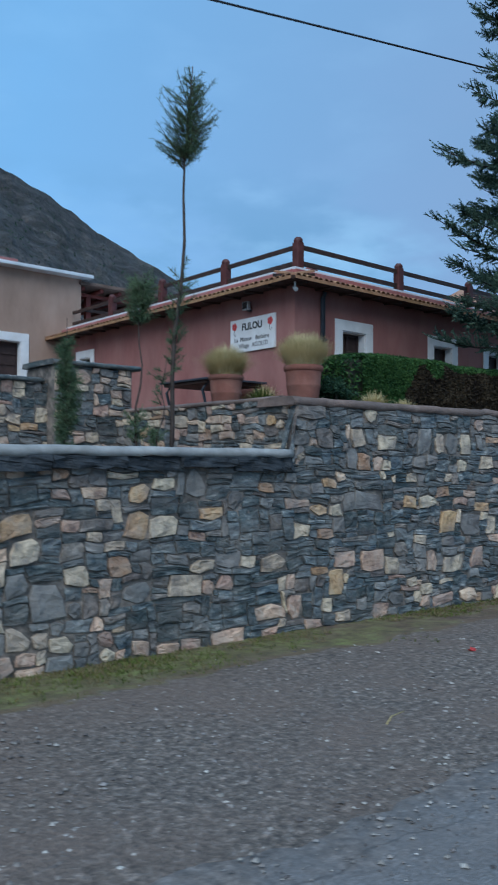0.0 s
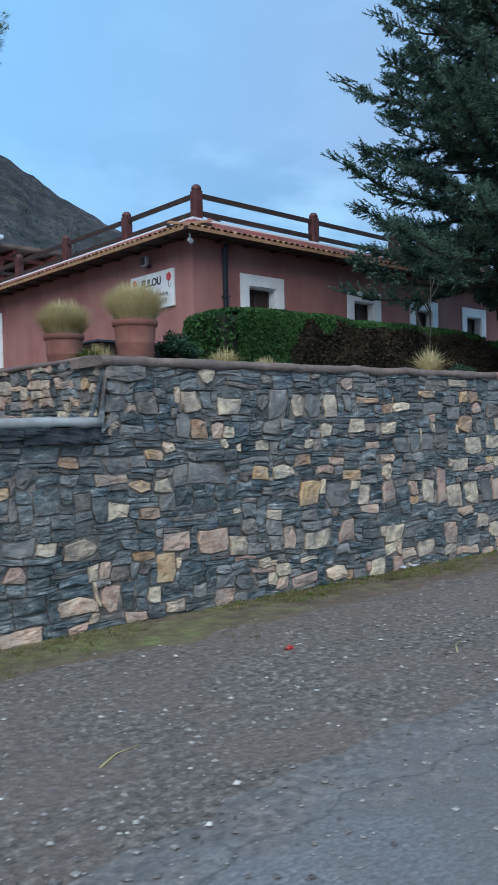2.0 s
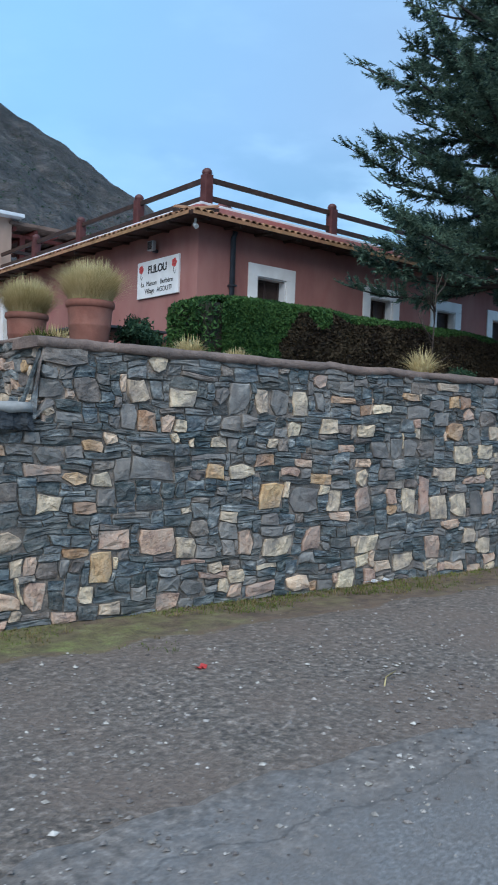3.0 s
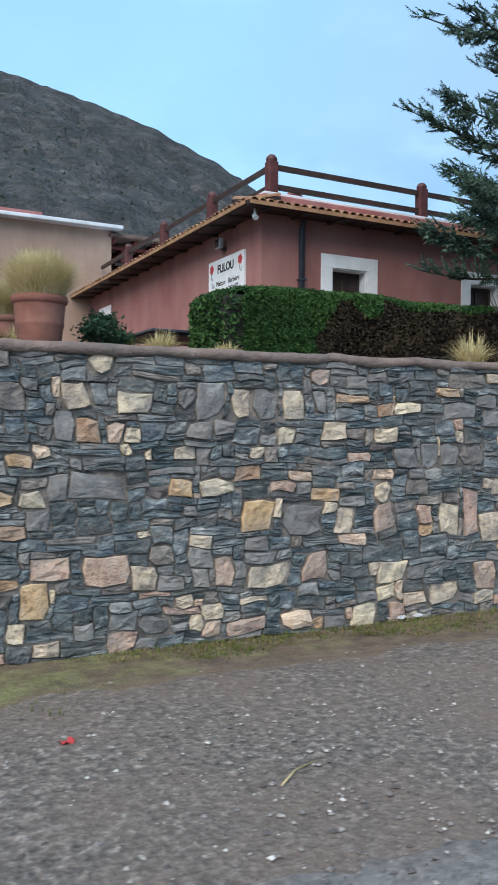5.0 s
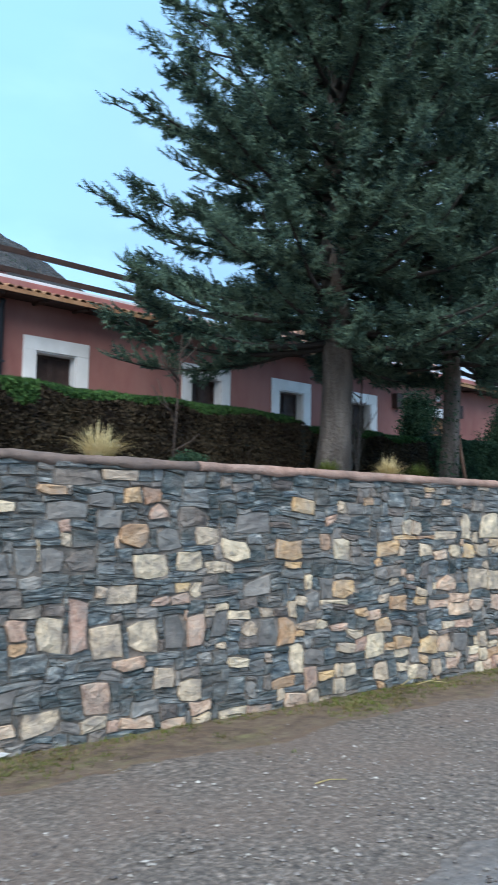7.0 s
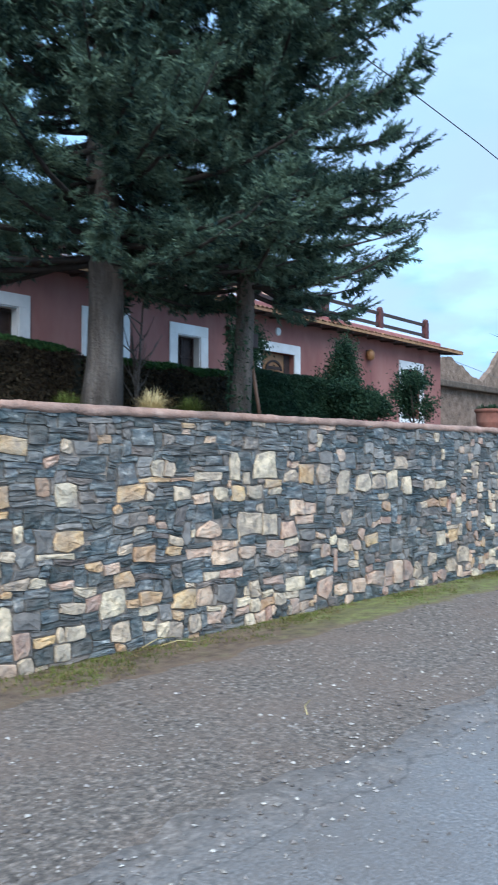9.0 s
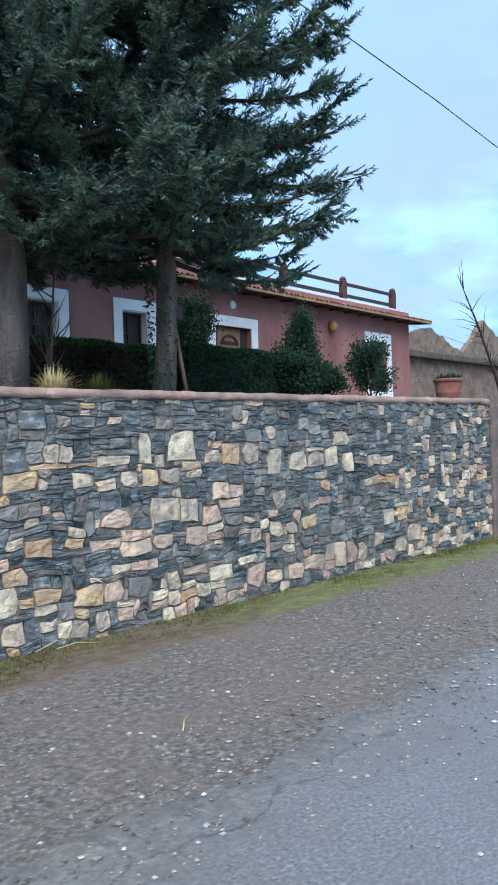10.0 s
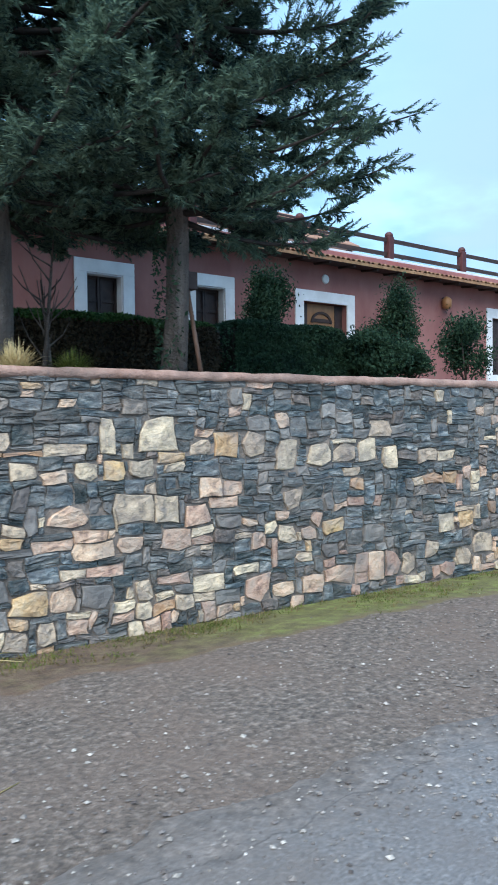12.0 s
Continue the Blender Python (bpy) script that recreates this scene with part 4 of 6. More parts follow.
box(bm, 21.02, 21.55, -0.06, 0.5, -0.2, 2.02, 0.03)
ob = mesh_object("wall_pier", bm, M["cap"])
ob.matrix_world = M_LONG
tagged(ob, "reddish earth-rendered pier at the wall's end", "pier", kind="structure")
gate = empty("gate", (21.62, 4.62, 0))
tagged(gate, "closed dark brown plank gate beside the stone pier", "gate")
for i in range(9):
    bm = bmesh.new()
    box(bm, 0, 3.2, 0.0, 0.035, 0.06 + i * 0.205, 0.255 + i * 0.205, 0.006)
    part("board", bm, M["shutter"], gate)
for x in (0.05, 1.55, 3.05):
    bm = bmesh.new()
    box(bm, x, x + 0.1, 0.035, 0.09, -0.05, 1.98, 0.006)
    part("post", bm, M["brownwood"], gate)


# ---- the house ----
HX0, HX1, HY, HZ0, HZ1 = 10.38, 30.6, 10.9, 2.0, 4.95
WINDOWS = [(11.72, 12.43), (14.78, 15.48), (17.0, 17.68), (19.17, 19.84)]
holes = [(a, b, 2.95, 4.18) for a, b in WINDOWS] + [(21.82, 23.06, 2.07, 4.12), (28.27, 29.22, 2.8, 4.24)]
ob = mesh_object("wall_house_front", cut_wall(HX0, HX1, HZ0, HZ1, HY, HY + 0.35, holes), M["plaster"])
tagged(ob, "rose-painted plaster house front with white-framed openings", "house wall", kind="structure")
side_hole = [(-19.5, -18.9, 3.25, 4.3)]
ob = mesh_object("wall_house_side", cut_wall(-24.0, -HY - 0.35, HZ0, HZ1, 0.0, 0.35, side_hole), M["plaster"])
ob.matrix_world = pose(HX0, 0, 0, 0, 0, -90)
tagged(ob, "rose-painted plaster side wall with faded streaks", "house wall", kind="structure")
bm = bmesh.new()
box(bm, HX1 - 0.35, HX1, HY + 0.35, 24, HZ0, HZ1)
tagged(mesh_object("wall_house_east", bm, M["plaster"]), "rose-painted plaster end wall", "house wall", kind="structure")
bm = bmesh.new()
box(bm, HX0 + 0.35, HX1 - 0.35, 13.6, 13.8, HZ0, HZ1)
tagged(mesh_object("wall_house_inner", bm, M["beige"]), "plain inner wall of the house", "house wall", kind="structure")


def frame_bm(x0, x1, z0, z1, w, y0, y1, sill=True):
    """A flat surround: two jambs, a lintel and, if wanted, a sill, in one mesh of butted pieces."""
    bm = bmesh.new()
    box(bm, x0 - w, x0, y0, y1, z0, z1, 0.006)
    box(bm, x1, x1 + w, y0, y1, z0, z1, 0.006)
    box(bm, x0 - w, x1 + w, y0, y1, z1, z1 + w, 0.006)
    if sill:
        box(bm, x0 - w, x1 + w, y0 - 0.02, y1, z0 - w * 0.7, z0, 0.006)
    return bm


def house_window(name, x0, x1, z0, z1, m, w=0.22, filling="shutter", label=""):
    e = empty(name)
    e.matrix_world = m
    tagged(e, label or "small dark window in a thick white painted surround", "window", kind="structure")
    part("window_frame", frame_bm(x0, x1, z0, z1, w, -0.03, -0.002), M["white"], e)
    bm = bmesh.new()         # white reveals
    box(bm, x0 + 0.001, x0 + 0.02, -0.002, 0.2, z0, z1)
    box(bm, x1 - 0.02, x1 - 0.001, -0.002, 0.2, z0, z1)
    box(bm, x0 + 0.02, x1 - 0.02, -0.002, 0.2, z1 - 0.02, z1 - 0.001)
    part("reveal", bm, M["white"], e)
    mid = (x0 + x1) / 2
    for a, b in ((x0 + 0.02, mid - 0.004), (mid + 0.004, x1 - 0.02)):
        bm = bmesh.new()
        box(bm, a, b, 0.205, 0.225, z0, z1 - 0.02)
        pane = part("pane", bm, M["green"] if filling == "green" else M["shutter"], e)
        bm = bmesh.new()
        box(bm, a, a + 0.045, 0.17, 0.2, z0, z1 - 0.02, 0.004)
        box(bm, b - 0.045, b, 0.17, 0.2, z0, z1 - 0.02, 0.004)
        for k in range(4):
            zz = z0 + (z1 - z0 - 0.065) * k / 3
            box(bm, a + 0.045, b - 0.045, 0.172, 0.198, zz, zz + 0.045, 0.004)
        part("sash", bm, M["shutter"], e)
    return e


FRONT = pose(0, HY, 0)
for i, (a, b) in enumerate(WINDOWS):
    house_window("window_%d" % (i + 1), a, b, 2.95, 4.18, FRONT)
house_window("window_5", -19.5, -18.9, 3.25, 4.3, pose(HX0, 0, 0, 0, 0, -90), 0.2, "green", "small side window with a green curtain and white surround")

# entrance door under its white lintel
e = empty("door_1")
e.matrix_world = FRONT
tagged(e, "varnished wooden entrance door with an arched panel in a white surround", "door", kind="structure")
part("door_frame", frame_bm(21.82, 23.06, 2.07, 4.12, 0.23, -0.035, -0.002, False), M["white"], e)
bm = bmesh.new()
box(bm, 21.83, 22.05, 0.12, 0.18, 2.07, 4.11, 0.01)
box(bm, 22.83, 23.05, 0.12, 0.18, 2.07, 4.11, 0.01)
part("side_panel", bm, M["shutter"], e)
bm = bmesh.new()
box(bm, 22.05, 22.83, 0.13, 0.18, 2.07, 4.11, 0.008)
leaf = part("door_leaf", bm, M["door"], e)
bm = bmesh.new()
prev = None
for k in range(13):
    a = math.pi * k / 12
    p, q = (22.44 + 0.30 * math.cos(a), 3.72 + 0.24 * math.sin(a)), (22.44 + 0.25 * math.cos(a), 3.72 + 0.19 * math.sin(a))
    cur = [bm.verts.new((p[0], 0.10, p[1])), bm.verts.new((q[0], 0.10, q[1])), bm.verts.new((q[0], 0.13, q[1])), bm.verts.new((p[0], 0.13, p[1]))]
    if prev:
        for j in range(4):
            bm.faces.new((prev[j], cur[j], cur[(j + 1) % 4], prev[(j + 1) % 4]))
    prev = cur
part("arch", bm, M["brownwood"], leaf, "dark carved arch on the door")
bm = bmesh.new()
for k in range(4):
    box(bm, 22.2, 22.68, 0.108, 0.13, 3.28 + k * 0.15, 3.36 + k * 0.15, 0.008)
part("slat", bm, M["brownwood"], leaf)

# second door, dark leaf in a white surround
e = empty("door_2")
e.matrix_world = FRONT
tagged(e, "tall dark brown shuttered door in a white surround", "door", kind="structure")
part("door_frame", frame_bm(28.27, 29.22, 2.8, 4.24, 0.24, -0.035, -0.002, True), M["white"], e)
for a, b in ((28.28, 28.74), (28.75, 29.21)):
    bm = bmesh.new()
    box(bm, a, b, 0.1, 0.14, 2.8, 4.23, 0.006)
    for k in range(12):
        box(bm, a + 0.06, b - 0.06, 0.085, 0.1, 2.9 + k * 0.105, 2.975 + k * 0.105, 0.004)
    part("door_leaf", bm, M["shutter"], e)


# eaves: soffit slab, a skirt of half-round tiles and the flat roof
def roof_skirt(name, label, m, length, depth, z0, z1):
    """Local: x along the eave, y inwards from its edge."""
    e = empty(name)
    e.matrix_world = m
    tagged(e, label, "roof eave", kind="structure")
    bm = bmesh.new()
    vs = [bm.verts.new((x, y, z)) for x in (0, length) for y, z in ((0, z0 - 0.03), (depth, z1 - 0.05), (depth, z1 - 0.2), (0.05, z0 - 0.09), (0, z0 - 0.075))]
    n = 5
    for i in range(n):
        bm.faces.new((vs[i], vs[(i + 1) % n], vs[n + (i + 1) % n], vs[n + i]))
    bm.faces.new(vs[:n][::-1])
    bm.faces.new(vs[n:])
    bmesh.ops.recalc_face_normals(bm, faces=bm.faces)
    part("soffit", bm, M["brownwood"], e)
    for k in range(int(length / 0.7)):
        bm = bmesh.new()
        x = 0.35 + k * 0.7
        tube(bm, [(x, 0.06, z0 - 0.10), (x, depth - 0.02, z1 - 0.21)], [0.035, 0.035], 7)
        part("rafter", bm, M["brownwood"], e)
    bm = bmesh.new()
    box(bm, 0, length, -0.012, -0.002, z0 - 0.085, z0 - 0.025)
    part("fascia", bm, M["tile"], e, "ochre painted fascia under the tiles")
    # the tiles, joined: small and many
    V, F = [], []
    pitch = 0.15
    cnt = int(length / pitch)
    for i in range(cnt):
        cx = (i + 0.5) * length / cnt + random.uniform(-0.008, 0.008)
        r = pitch * 0.46
        oy = random.uniform(-0.03, 0.01)
        b = len(V)
        for y, zz in ((oy, z0 - 0.03), (depth, z1 - 0.03)):
            for k in range(6):
                a = math.pi * k / 5
                V.append((cx + r * math.cos(a), y, zz + r * 0.8 * math.sin(a)))
            for k in range(6):
                a = math.pi * k / 5
                V.append((cx + (r - 0.014) * math.cos(a), y, zz + (r - 0.014) * 0.8 * math.sin(a)))
        for k in range(5):
            F.append((b + k, b + k + 1, b + 12 + k + 1, b + 12 + k))
            F.append((b + 6 + k + 1, b + 6 + k, b + 18 + k, b + 18 + k + 1))
            F.append((b + k + 1, b + k, b + 6 + k, b + 6 + k + 1))
    ob = data_object("roof_tiles", V, F, M["tile"], e)
    ob["kind"] = "stuff"
    # painted kerb along the top of the tiles
    bm = bmesh.new()
    box(bm, 0.5, length - 0.5, depth - 0.12, depth + 0.02, z1 - 0.1, z1 + 0.11, 0.02)
    part("kerb", bm, M["redroof"], e, "faded red painted kerb above the tiles")
    bm = bmesh.new()
    box(bm, 0.6, length - 0.6, depth + 0.024, depth + 0.2, z1 - 0.1, z1 + 0.20, 0.02)
    part("parapet", bm, M["membrane"], e, "pale low parapet")
    return e


roof_skirt("roof_front", "ochre half-round roof tiles along the front eave", pose(9.9, 10.38, 0), 21.2, 0.62, 4.97, 5.13)
roof_skirt("roof_side", "ochre half-round roof tiles along the side eave", pose(9.86, 22.0, 0, 0, 0, -90), 11.55, 0.62, 4.97, 5.13)
bm = bmesh.new()
box(bm, 10.5, 30.5, 11.05, 24, 4.95, 5.16, 0.02)
tagged(mesh_object("roof", bm, M["membrane"]), "flat pale roof terrace", "roof", kind="structure")


def rail_post(x, y, h=0.78, w=0.17):
    """One painted post: square shaft, collar and a rounded head."""
    e = empty("rail_post", (x, y, 5.15))
    bm = bmesh.new()
    box(bm, -w / 2, w / 2, -w / 2, w / 2, -0.02, h - 0.09, 0.018)
    part("shaft", bm, M["railwood"], e)
    bm = bmesh.new()
    lathe(bm, [(w * 0.5, h - 0.09), (w * 0.56, h - 0.06), (w * 0.5, h - 0.02), (w * 0.3, h + 0.015), (0.005, h + 0.025)], 14)
    part("head", bm, M["railwood"], e)
    return tagged(e, "dark red-brown painted wooden roof rail post", "rail post", group="roof rail posts")


FRONT_POSTS = [10.68, 13.8, 16.5, 19.25, 21.95, 24.67, 27.35, 30.04]
SIDE_POSTS = [13.42, 15.9, 18.3]
for x in FRONT_POSTS:
    rail_post(x, 11.12)
for y in SIDE_POSTS:
    rail_post(10.68, y)


def rail(a, b, z):
    bm = bmesh.new()
    a, b = Vector((*a, z)), Vector((*b, z))
    d = (b - a).normalized()
    L = (b - a).length
    box(bm, 0.085, L - 0.085, -0.028, 0.028, -0.045, 0.045, 0.008)
    ob = mesh_object("roof_rail", bm, M["brownwood"])
    ob.matrix_world = Matrix.Translation(a) @ Matrix.Rotation(math.atan2(d.y, d.x), 4, "Z")
    return tagged(ob, "dark brown wooden rail between roof posts", "rail", group="roof rails")


for z in (5.44, 5.76):
    for a, b in zip(FRONT_POSTS, FRONT_POSTS[1:]):
        rail((a, 11.12), (b, 11.12), z)
    ys = [11.12] + SIDE_POSTS + [20.6]
    for a, b in zip(ys, ys[1:]):
        rail((10.68, a), (10.68, b), z)

# red chimney dome on the roof edge
bm = bmesh.new()
lathe(bm, [(0.17, -0.05), (0.175, 0.10), (0.155, 0.2), (0.095, 0.27), (0.004, 0.295)], 20)
ob = mesh_object("roof_dome", bm, M["redroof"])
ob.location = (11.22, 11.32, 5.2)
tagged(ob, "small faded red dome on the roof edge", "roof vent")

# low hipped plank roof on the terrace behind the rail
shed = empty("roof_shelter", (21.6, 14.6, 5.16))
tagged(shed, "low hipped red-brown plank roof shelter on the terrace", "roof shelter")
bm = bmesh.new()
lo = [bm.verts.new(p) for p in ((-1.3, -1.3, 1.05), (4.4, -1.3, 1.05), (4.4, 1.3, 1.05), (-1.3, 1.3, 1.05))]
base = [bm.verts.new((v.co.x, v.co.y, 0.95)) for v in lo]
hi = [bm.verts.new(p) for p in ((-0.2, 0, 1.95), (3.2, 0, 1.95))]
for f in ((lo[0], lo[1], hi[1], hi[0]), (lo[1], lo[2], hi[1]), (lo[2], lo[3], hi[0], hi[1]), (lo[3], lo[0], hi[0]), base[::-1]):
    bm.faces.new(f)
for k in range(4):
    bm.faces.new((base[k], base[(k + 1) % 4], lo[(k + 1) % 4], lo[k]))
part("roof_cover", bm, M["tanroof"], shed)
for k in range(1, 6):
    bm = bmesh.new()
    f = k / 6
    x0, x1, y, z = -1.3 + 1.1 * f, 4.4 - 1.2 * f, -1.3 + 1.3 * f, 1.05 + 0.9 * f
    box(bm, x0, x1, y - 0.05, y + 0.01, z - 0.02, z + 0.035)
    part("batten", bm, M["shutter"], shed)
for x in (-1.1, 4.2):
    for y in (-1.1, 1.1):
        bm = bmesh.new()
        box(bm, x - 0.06, x + 0.06, y - 0.06, y + 0.06, -0.01, 0.96, 0.01)
        part("post", bm, M["brownwood"], shed)

# drain pipe
bm = bmesh.new()
tube(bm, [(11.1, 10.84, 2.05), (11.1, 10.84, 4.75), (11.1, 10.78, 4.86)], [0.05, 0.05, 0.05], 12)
pipe = mesh_object("drain_pipe", bm, M["pipe"])
tagged(pipe, "dark blue-grey drain pipe down the rose wall", "pipe")
for z in (2.9, 3.9):
    bm = bmesh.new()
    box(bm, 11.035, 11.165, 10.775, 10.9, z, z + 0.03, 0.004)
    part("bracket", bm, M["pipe"], pipe)


# sign on the side wall
def letters(text, size, x, z, mat, parent, bold=0.0):
    """Built-in lettering turned into a mesh. Local: x to the right, z up, facing -y."""
    cu = bpy.data.curves.new("writing", "FONT")
    cu.body, cu.size, cu.align_x, cu.extrude, cu.offset = text, size, "CENTER", 0.002, bold
    tmp = new("writing", cu)
    me = bpy.data.meshes.new_from_object(tmp.evaluated_get(bpy.context.evaluated_depsgraph_get()))
    bpy.data.objects.remove(tmp)
    me.materials.clear()
    me.materials.append(mat)
    ob = new("writing", me)
    ob.parent = parent
    ob.matrix_local = pose(x, -0.026, z, 90, 0, 0)
    return ob


sign = empty("sign_board")
sign.matrix_world = pose(10.36, 12.12, 4.11, 0, 0, -90)
tagged(sign, "white house sign with black lettering and red flowers", "sign")
bm = bmesh.new()
box(bm, -0.70, 0.70, -0.022, 0.02, -0.35, 0.34, 0.006)
part("board", bm, M["white"], sign)
letters("FLILOU", 0.2, 0.0, 0.1, M["ink"], sign, 0.006)
for word, x, z in (("La", -0.50, -0.13), ("Maison", -0.19, -0.13), ("Berbère", 0.32, -0.13), ("Village", -0.25, -0.27), ("AGOUTI", 0.25, -0.27)):
    letters(word, 0.13, x, z, M["ink"], sign)
for x in (-0.56, 0.56):
    bm = bmesh.new()
    for k in range(5):
        a = k * 2 * math.pi / 5
        bmesh.ops.create_cone(bm, cap_ends=True, segments=10, radius1=0.04, radius2=0.036, depth=0.006, matrix=pose(x + 0.045 * math.cos(a), -0.026, 0.2 + 0.045 * math.sin(a), 90))
    part("flower", bm, M["red"], sign, "red painted flower")
    bm = bmesh.new()
    tube(bm, [(x, -0.024, 0.15), (x - 0.02, -0.024, 0.05), (x + 0.03, -0.024, 0.0), (x + 0.05, -0.024, 0.06)], [0.007] * 4, 5)
    part("stem", bm, M["ink"], sign)

# wall lamps
def flood_lamp(m, label):
    e = empty("wall_lamp")
    e.matrix_world = m
    bm = bmesh.new()
    box(bm, -0.03, 0.03, -0.1, 0.0, -0.1, -0.04, 0.008)
    part("arm", bm, M["pipe"], e)
    bm = bmesh.new()
    box(bm, -0.09, 0.09, -0.17, -0.09, -0.08, 0.1, 0.012)
    housing = part("housing", bm, M["metal"], e)
    bm = bmesh.new()
    box(bm, -0.07, 0.07, -0.176, -0.172, -0.06, 0.08, 0.002)
    part("lens", bm, M["glass"], housing, "dark glass front")
    return tagged(e, label, "lamp")


flood_lamp(pose(10.38, 12.2, 4.67, 0, 0, -90), "small grey floodlight above the sign")
lamp = empty("wall_lamp", (26.3, 10.9, 4.45))
bm = bmesh.new()
lathe(bm, [(0.02, -0.16), (0.11, -0.12), (0.12, 0.06), (0.06, 0.12), (0.005, 0.15)], 14)
ob = part("shade", bm, M["door"], lamp)
ob.location = (0, -0.13, 0)
bm = bmesh.new()
box(bm, -0.02, 0.02, -0.13, 0.0, 0.1, 0.13)
part("arm", bm, M["pipe"], lamp)
tagged(lamp, "amber clay lantern under the eave", "lamp")
plate = empty("wall_plate", (22.45, 10.9, 4.62))
bm = bmesh.new()
bmesh.ops.create_cone(bm, cap_ends=True, segments=20, radius1=0.10, radius2=0.085, depth=0.03, matrix=pose(0, -0.016, 0, 90))
part("disc", bm, M["white"], plate)
tagged(plate, "round pale plate on the wall above the door", "plaque")
birdbox = empty("wall_box", (20.75, 10.9, 4.35))
bm = bmesh.new()
box(bm, -0.12, 0.12, -0.16, 0.0, -0.17, 0.17, 0.01)
part("case", bm, M["shutter"], birdbox)
tagged(birdbox, "small dark wooden box on the rose wall", "box")
# eave camera hung at the corner
bm = bmesh.new()
tube(bm, [(10.1, 10.6, 4.88), (10.1, 10.6, 4.78)], [0.02, 0.02], 8)
tube(bm, [(10.1, 10.62, 4.78), (10.1, 10.56, 4.73)], [0.04, 0.045], 10)
tagged(mesh_object("eave_light", bm, M["white"]), "small white spotlight hanging at the eave corner", "lamp")


# ---- beige house with its balcony ----
ob = mesh_object("wall_beige_house", cut_wall(-2.0, 10.97, 2.0, 6.80, 20.6, 20.95, [(7.77, 9.13, 3.82, 4.78)]), M["beige"])
tagged(ob, "beige plaster wall of the taller house behind", "house wall", kind="structure")
bm = bmesh.new()
box(bm, 10.62, 10.97, 20.95, 30, 2.0, 6.80)
tagged(mesh_object("wall_beige_side", bm, M["beige"]), "beige plaster side wall of the taller house", "house wall", kind="structure")
house_window("window_6", 7.77, 9.13, 3.82, 4.78, pose(0, 20.6, 0), 0.23, "shutter", "wide dark window in a white surround on the beige wall")
bm = bmesh.new()
box(bm, -2.3, 11.2, 20.25, 30, 6.80, 6.90, 0.02)
tagged(mesh_object("roof_beige_house", bm, M["membrane"]), "pale flat roof edge of the beige house", "roof", kind="structure")
bm = bmesh.new()
box(bm, -2.3, 9.2, 21.0, 30, 6.90, 7.18, 0.03)
tagged(mesh_object("roof_red_layer", bm, M["redroof"]), "red roofing behind the pale roof edge", "roof", kind="structure")
bm = bmesh.new()
box(bm, 10.97, 19.0, 26.0, 26.3, 2.0, 6.6)
tagged(mesh_object("wall_balcony_back", bm, M["plaster"]), "rose back wall of the balcony", "house wall", kind="structure")
pergola = empty("pergola", (11.5, 21.2, 5.16))
for x in (0.0, 2.2, 4.4):
    bm = bmesh.new()
    box(bm, x - 0.08, x + 0.08, -0.08, 0.08, -0.02, 1.3, 0.01)
    part("post", bm, M["redwood"], pergola)
for k in range(9):
    bm = bmesh.new()
    tube(bm, [(-0.4 + k * 0.62, -0.5, 1.42), (-0.4 + k * 0.62, 3.6, 1.42)], [0.06, 0.06], 8)
    part("beam", bm, M["redwood"], pergola)
bm = bmesh.new()
box(bm, -0.5, 5.2, -0.08, 0.08, 1.28, 1.37, 0.01)
part("lintel", bm, M["redwood"], pergola)
bm = bmesh.new()
box(bm, -0.6, 5.4, -0.7, 3.7, 1.48, 1.58, 0.02)
part("cover", bm, M["rubble"], pergola, "brown earth and reed cover")
for z in (0.45, 0.8):
    bm = bmesh.new()
    box(bm, -0.3, 5.0, -0.2, -0.14, z, z + 0.09, 0.008)
    part("rail", bm, M["brownwood"], pergola)
tagged(pergola, "red-brown wooden balcony pergola with round beams", "pergola")

# dark table on bowed metal legs on the terrace
table = empty("terrace_table", (9.55, 12.4, 2.07))
bm = bmesh.new()
box(bm, -0.75, 0.75, -0.8, 0.8, 0.96, 1.0, 0.008)
part("tabletop", bm, M["pipe"], table)
bm = bmesh.new()
box(bm, -0.70, 0.70, -0.7, 0.7, 0.90, 0.96, 0.01)
part("apron", bm, M["brownwood"], table)
for x in (-0.6, 0.6):
    for y in (-0.6, 0.6):
        sx = math.copysign(1, x)
        bm = bmesh.new()
        tube(bm, [(x, y, 0.92), (x + 0.10 * sx, y, 0.78), (x + 0.04 * sx, y, 0.55), (x - 0.14 * sx, y, 0.25), (x - 0.02 * sx, y, 0.0)], [0.028, 0.03, 0.026, 0.024, 0.026], 8)
        part("leg", bm, M["pipe"], table)
tagged(table, "dark table with bowed metal legs on the terrace", "table")


# ---- pots and plants ----
def straw_tuft(name, place, n, spread, length, lean, mat, label, seed, width=0.008):
    rng = np.random.default_rng(seed)
    ob = quick_mesh(name, blades(rng, np.zeros(3), n, spread, length, width, lean), 3, mat)
    ob.location = place
    ob["kind"] = "stuff"
    return tagged(ob, label, "grass")


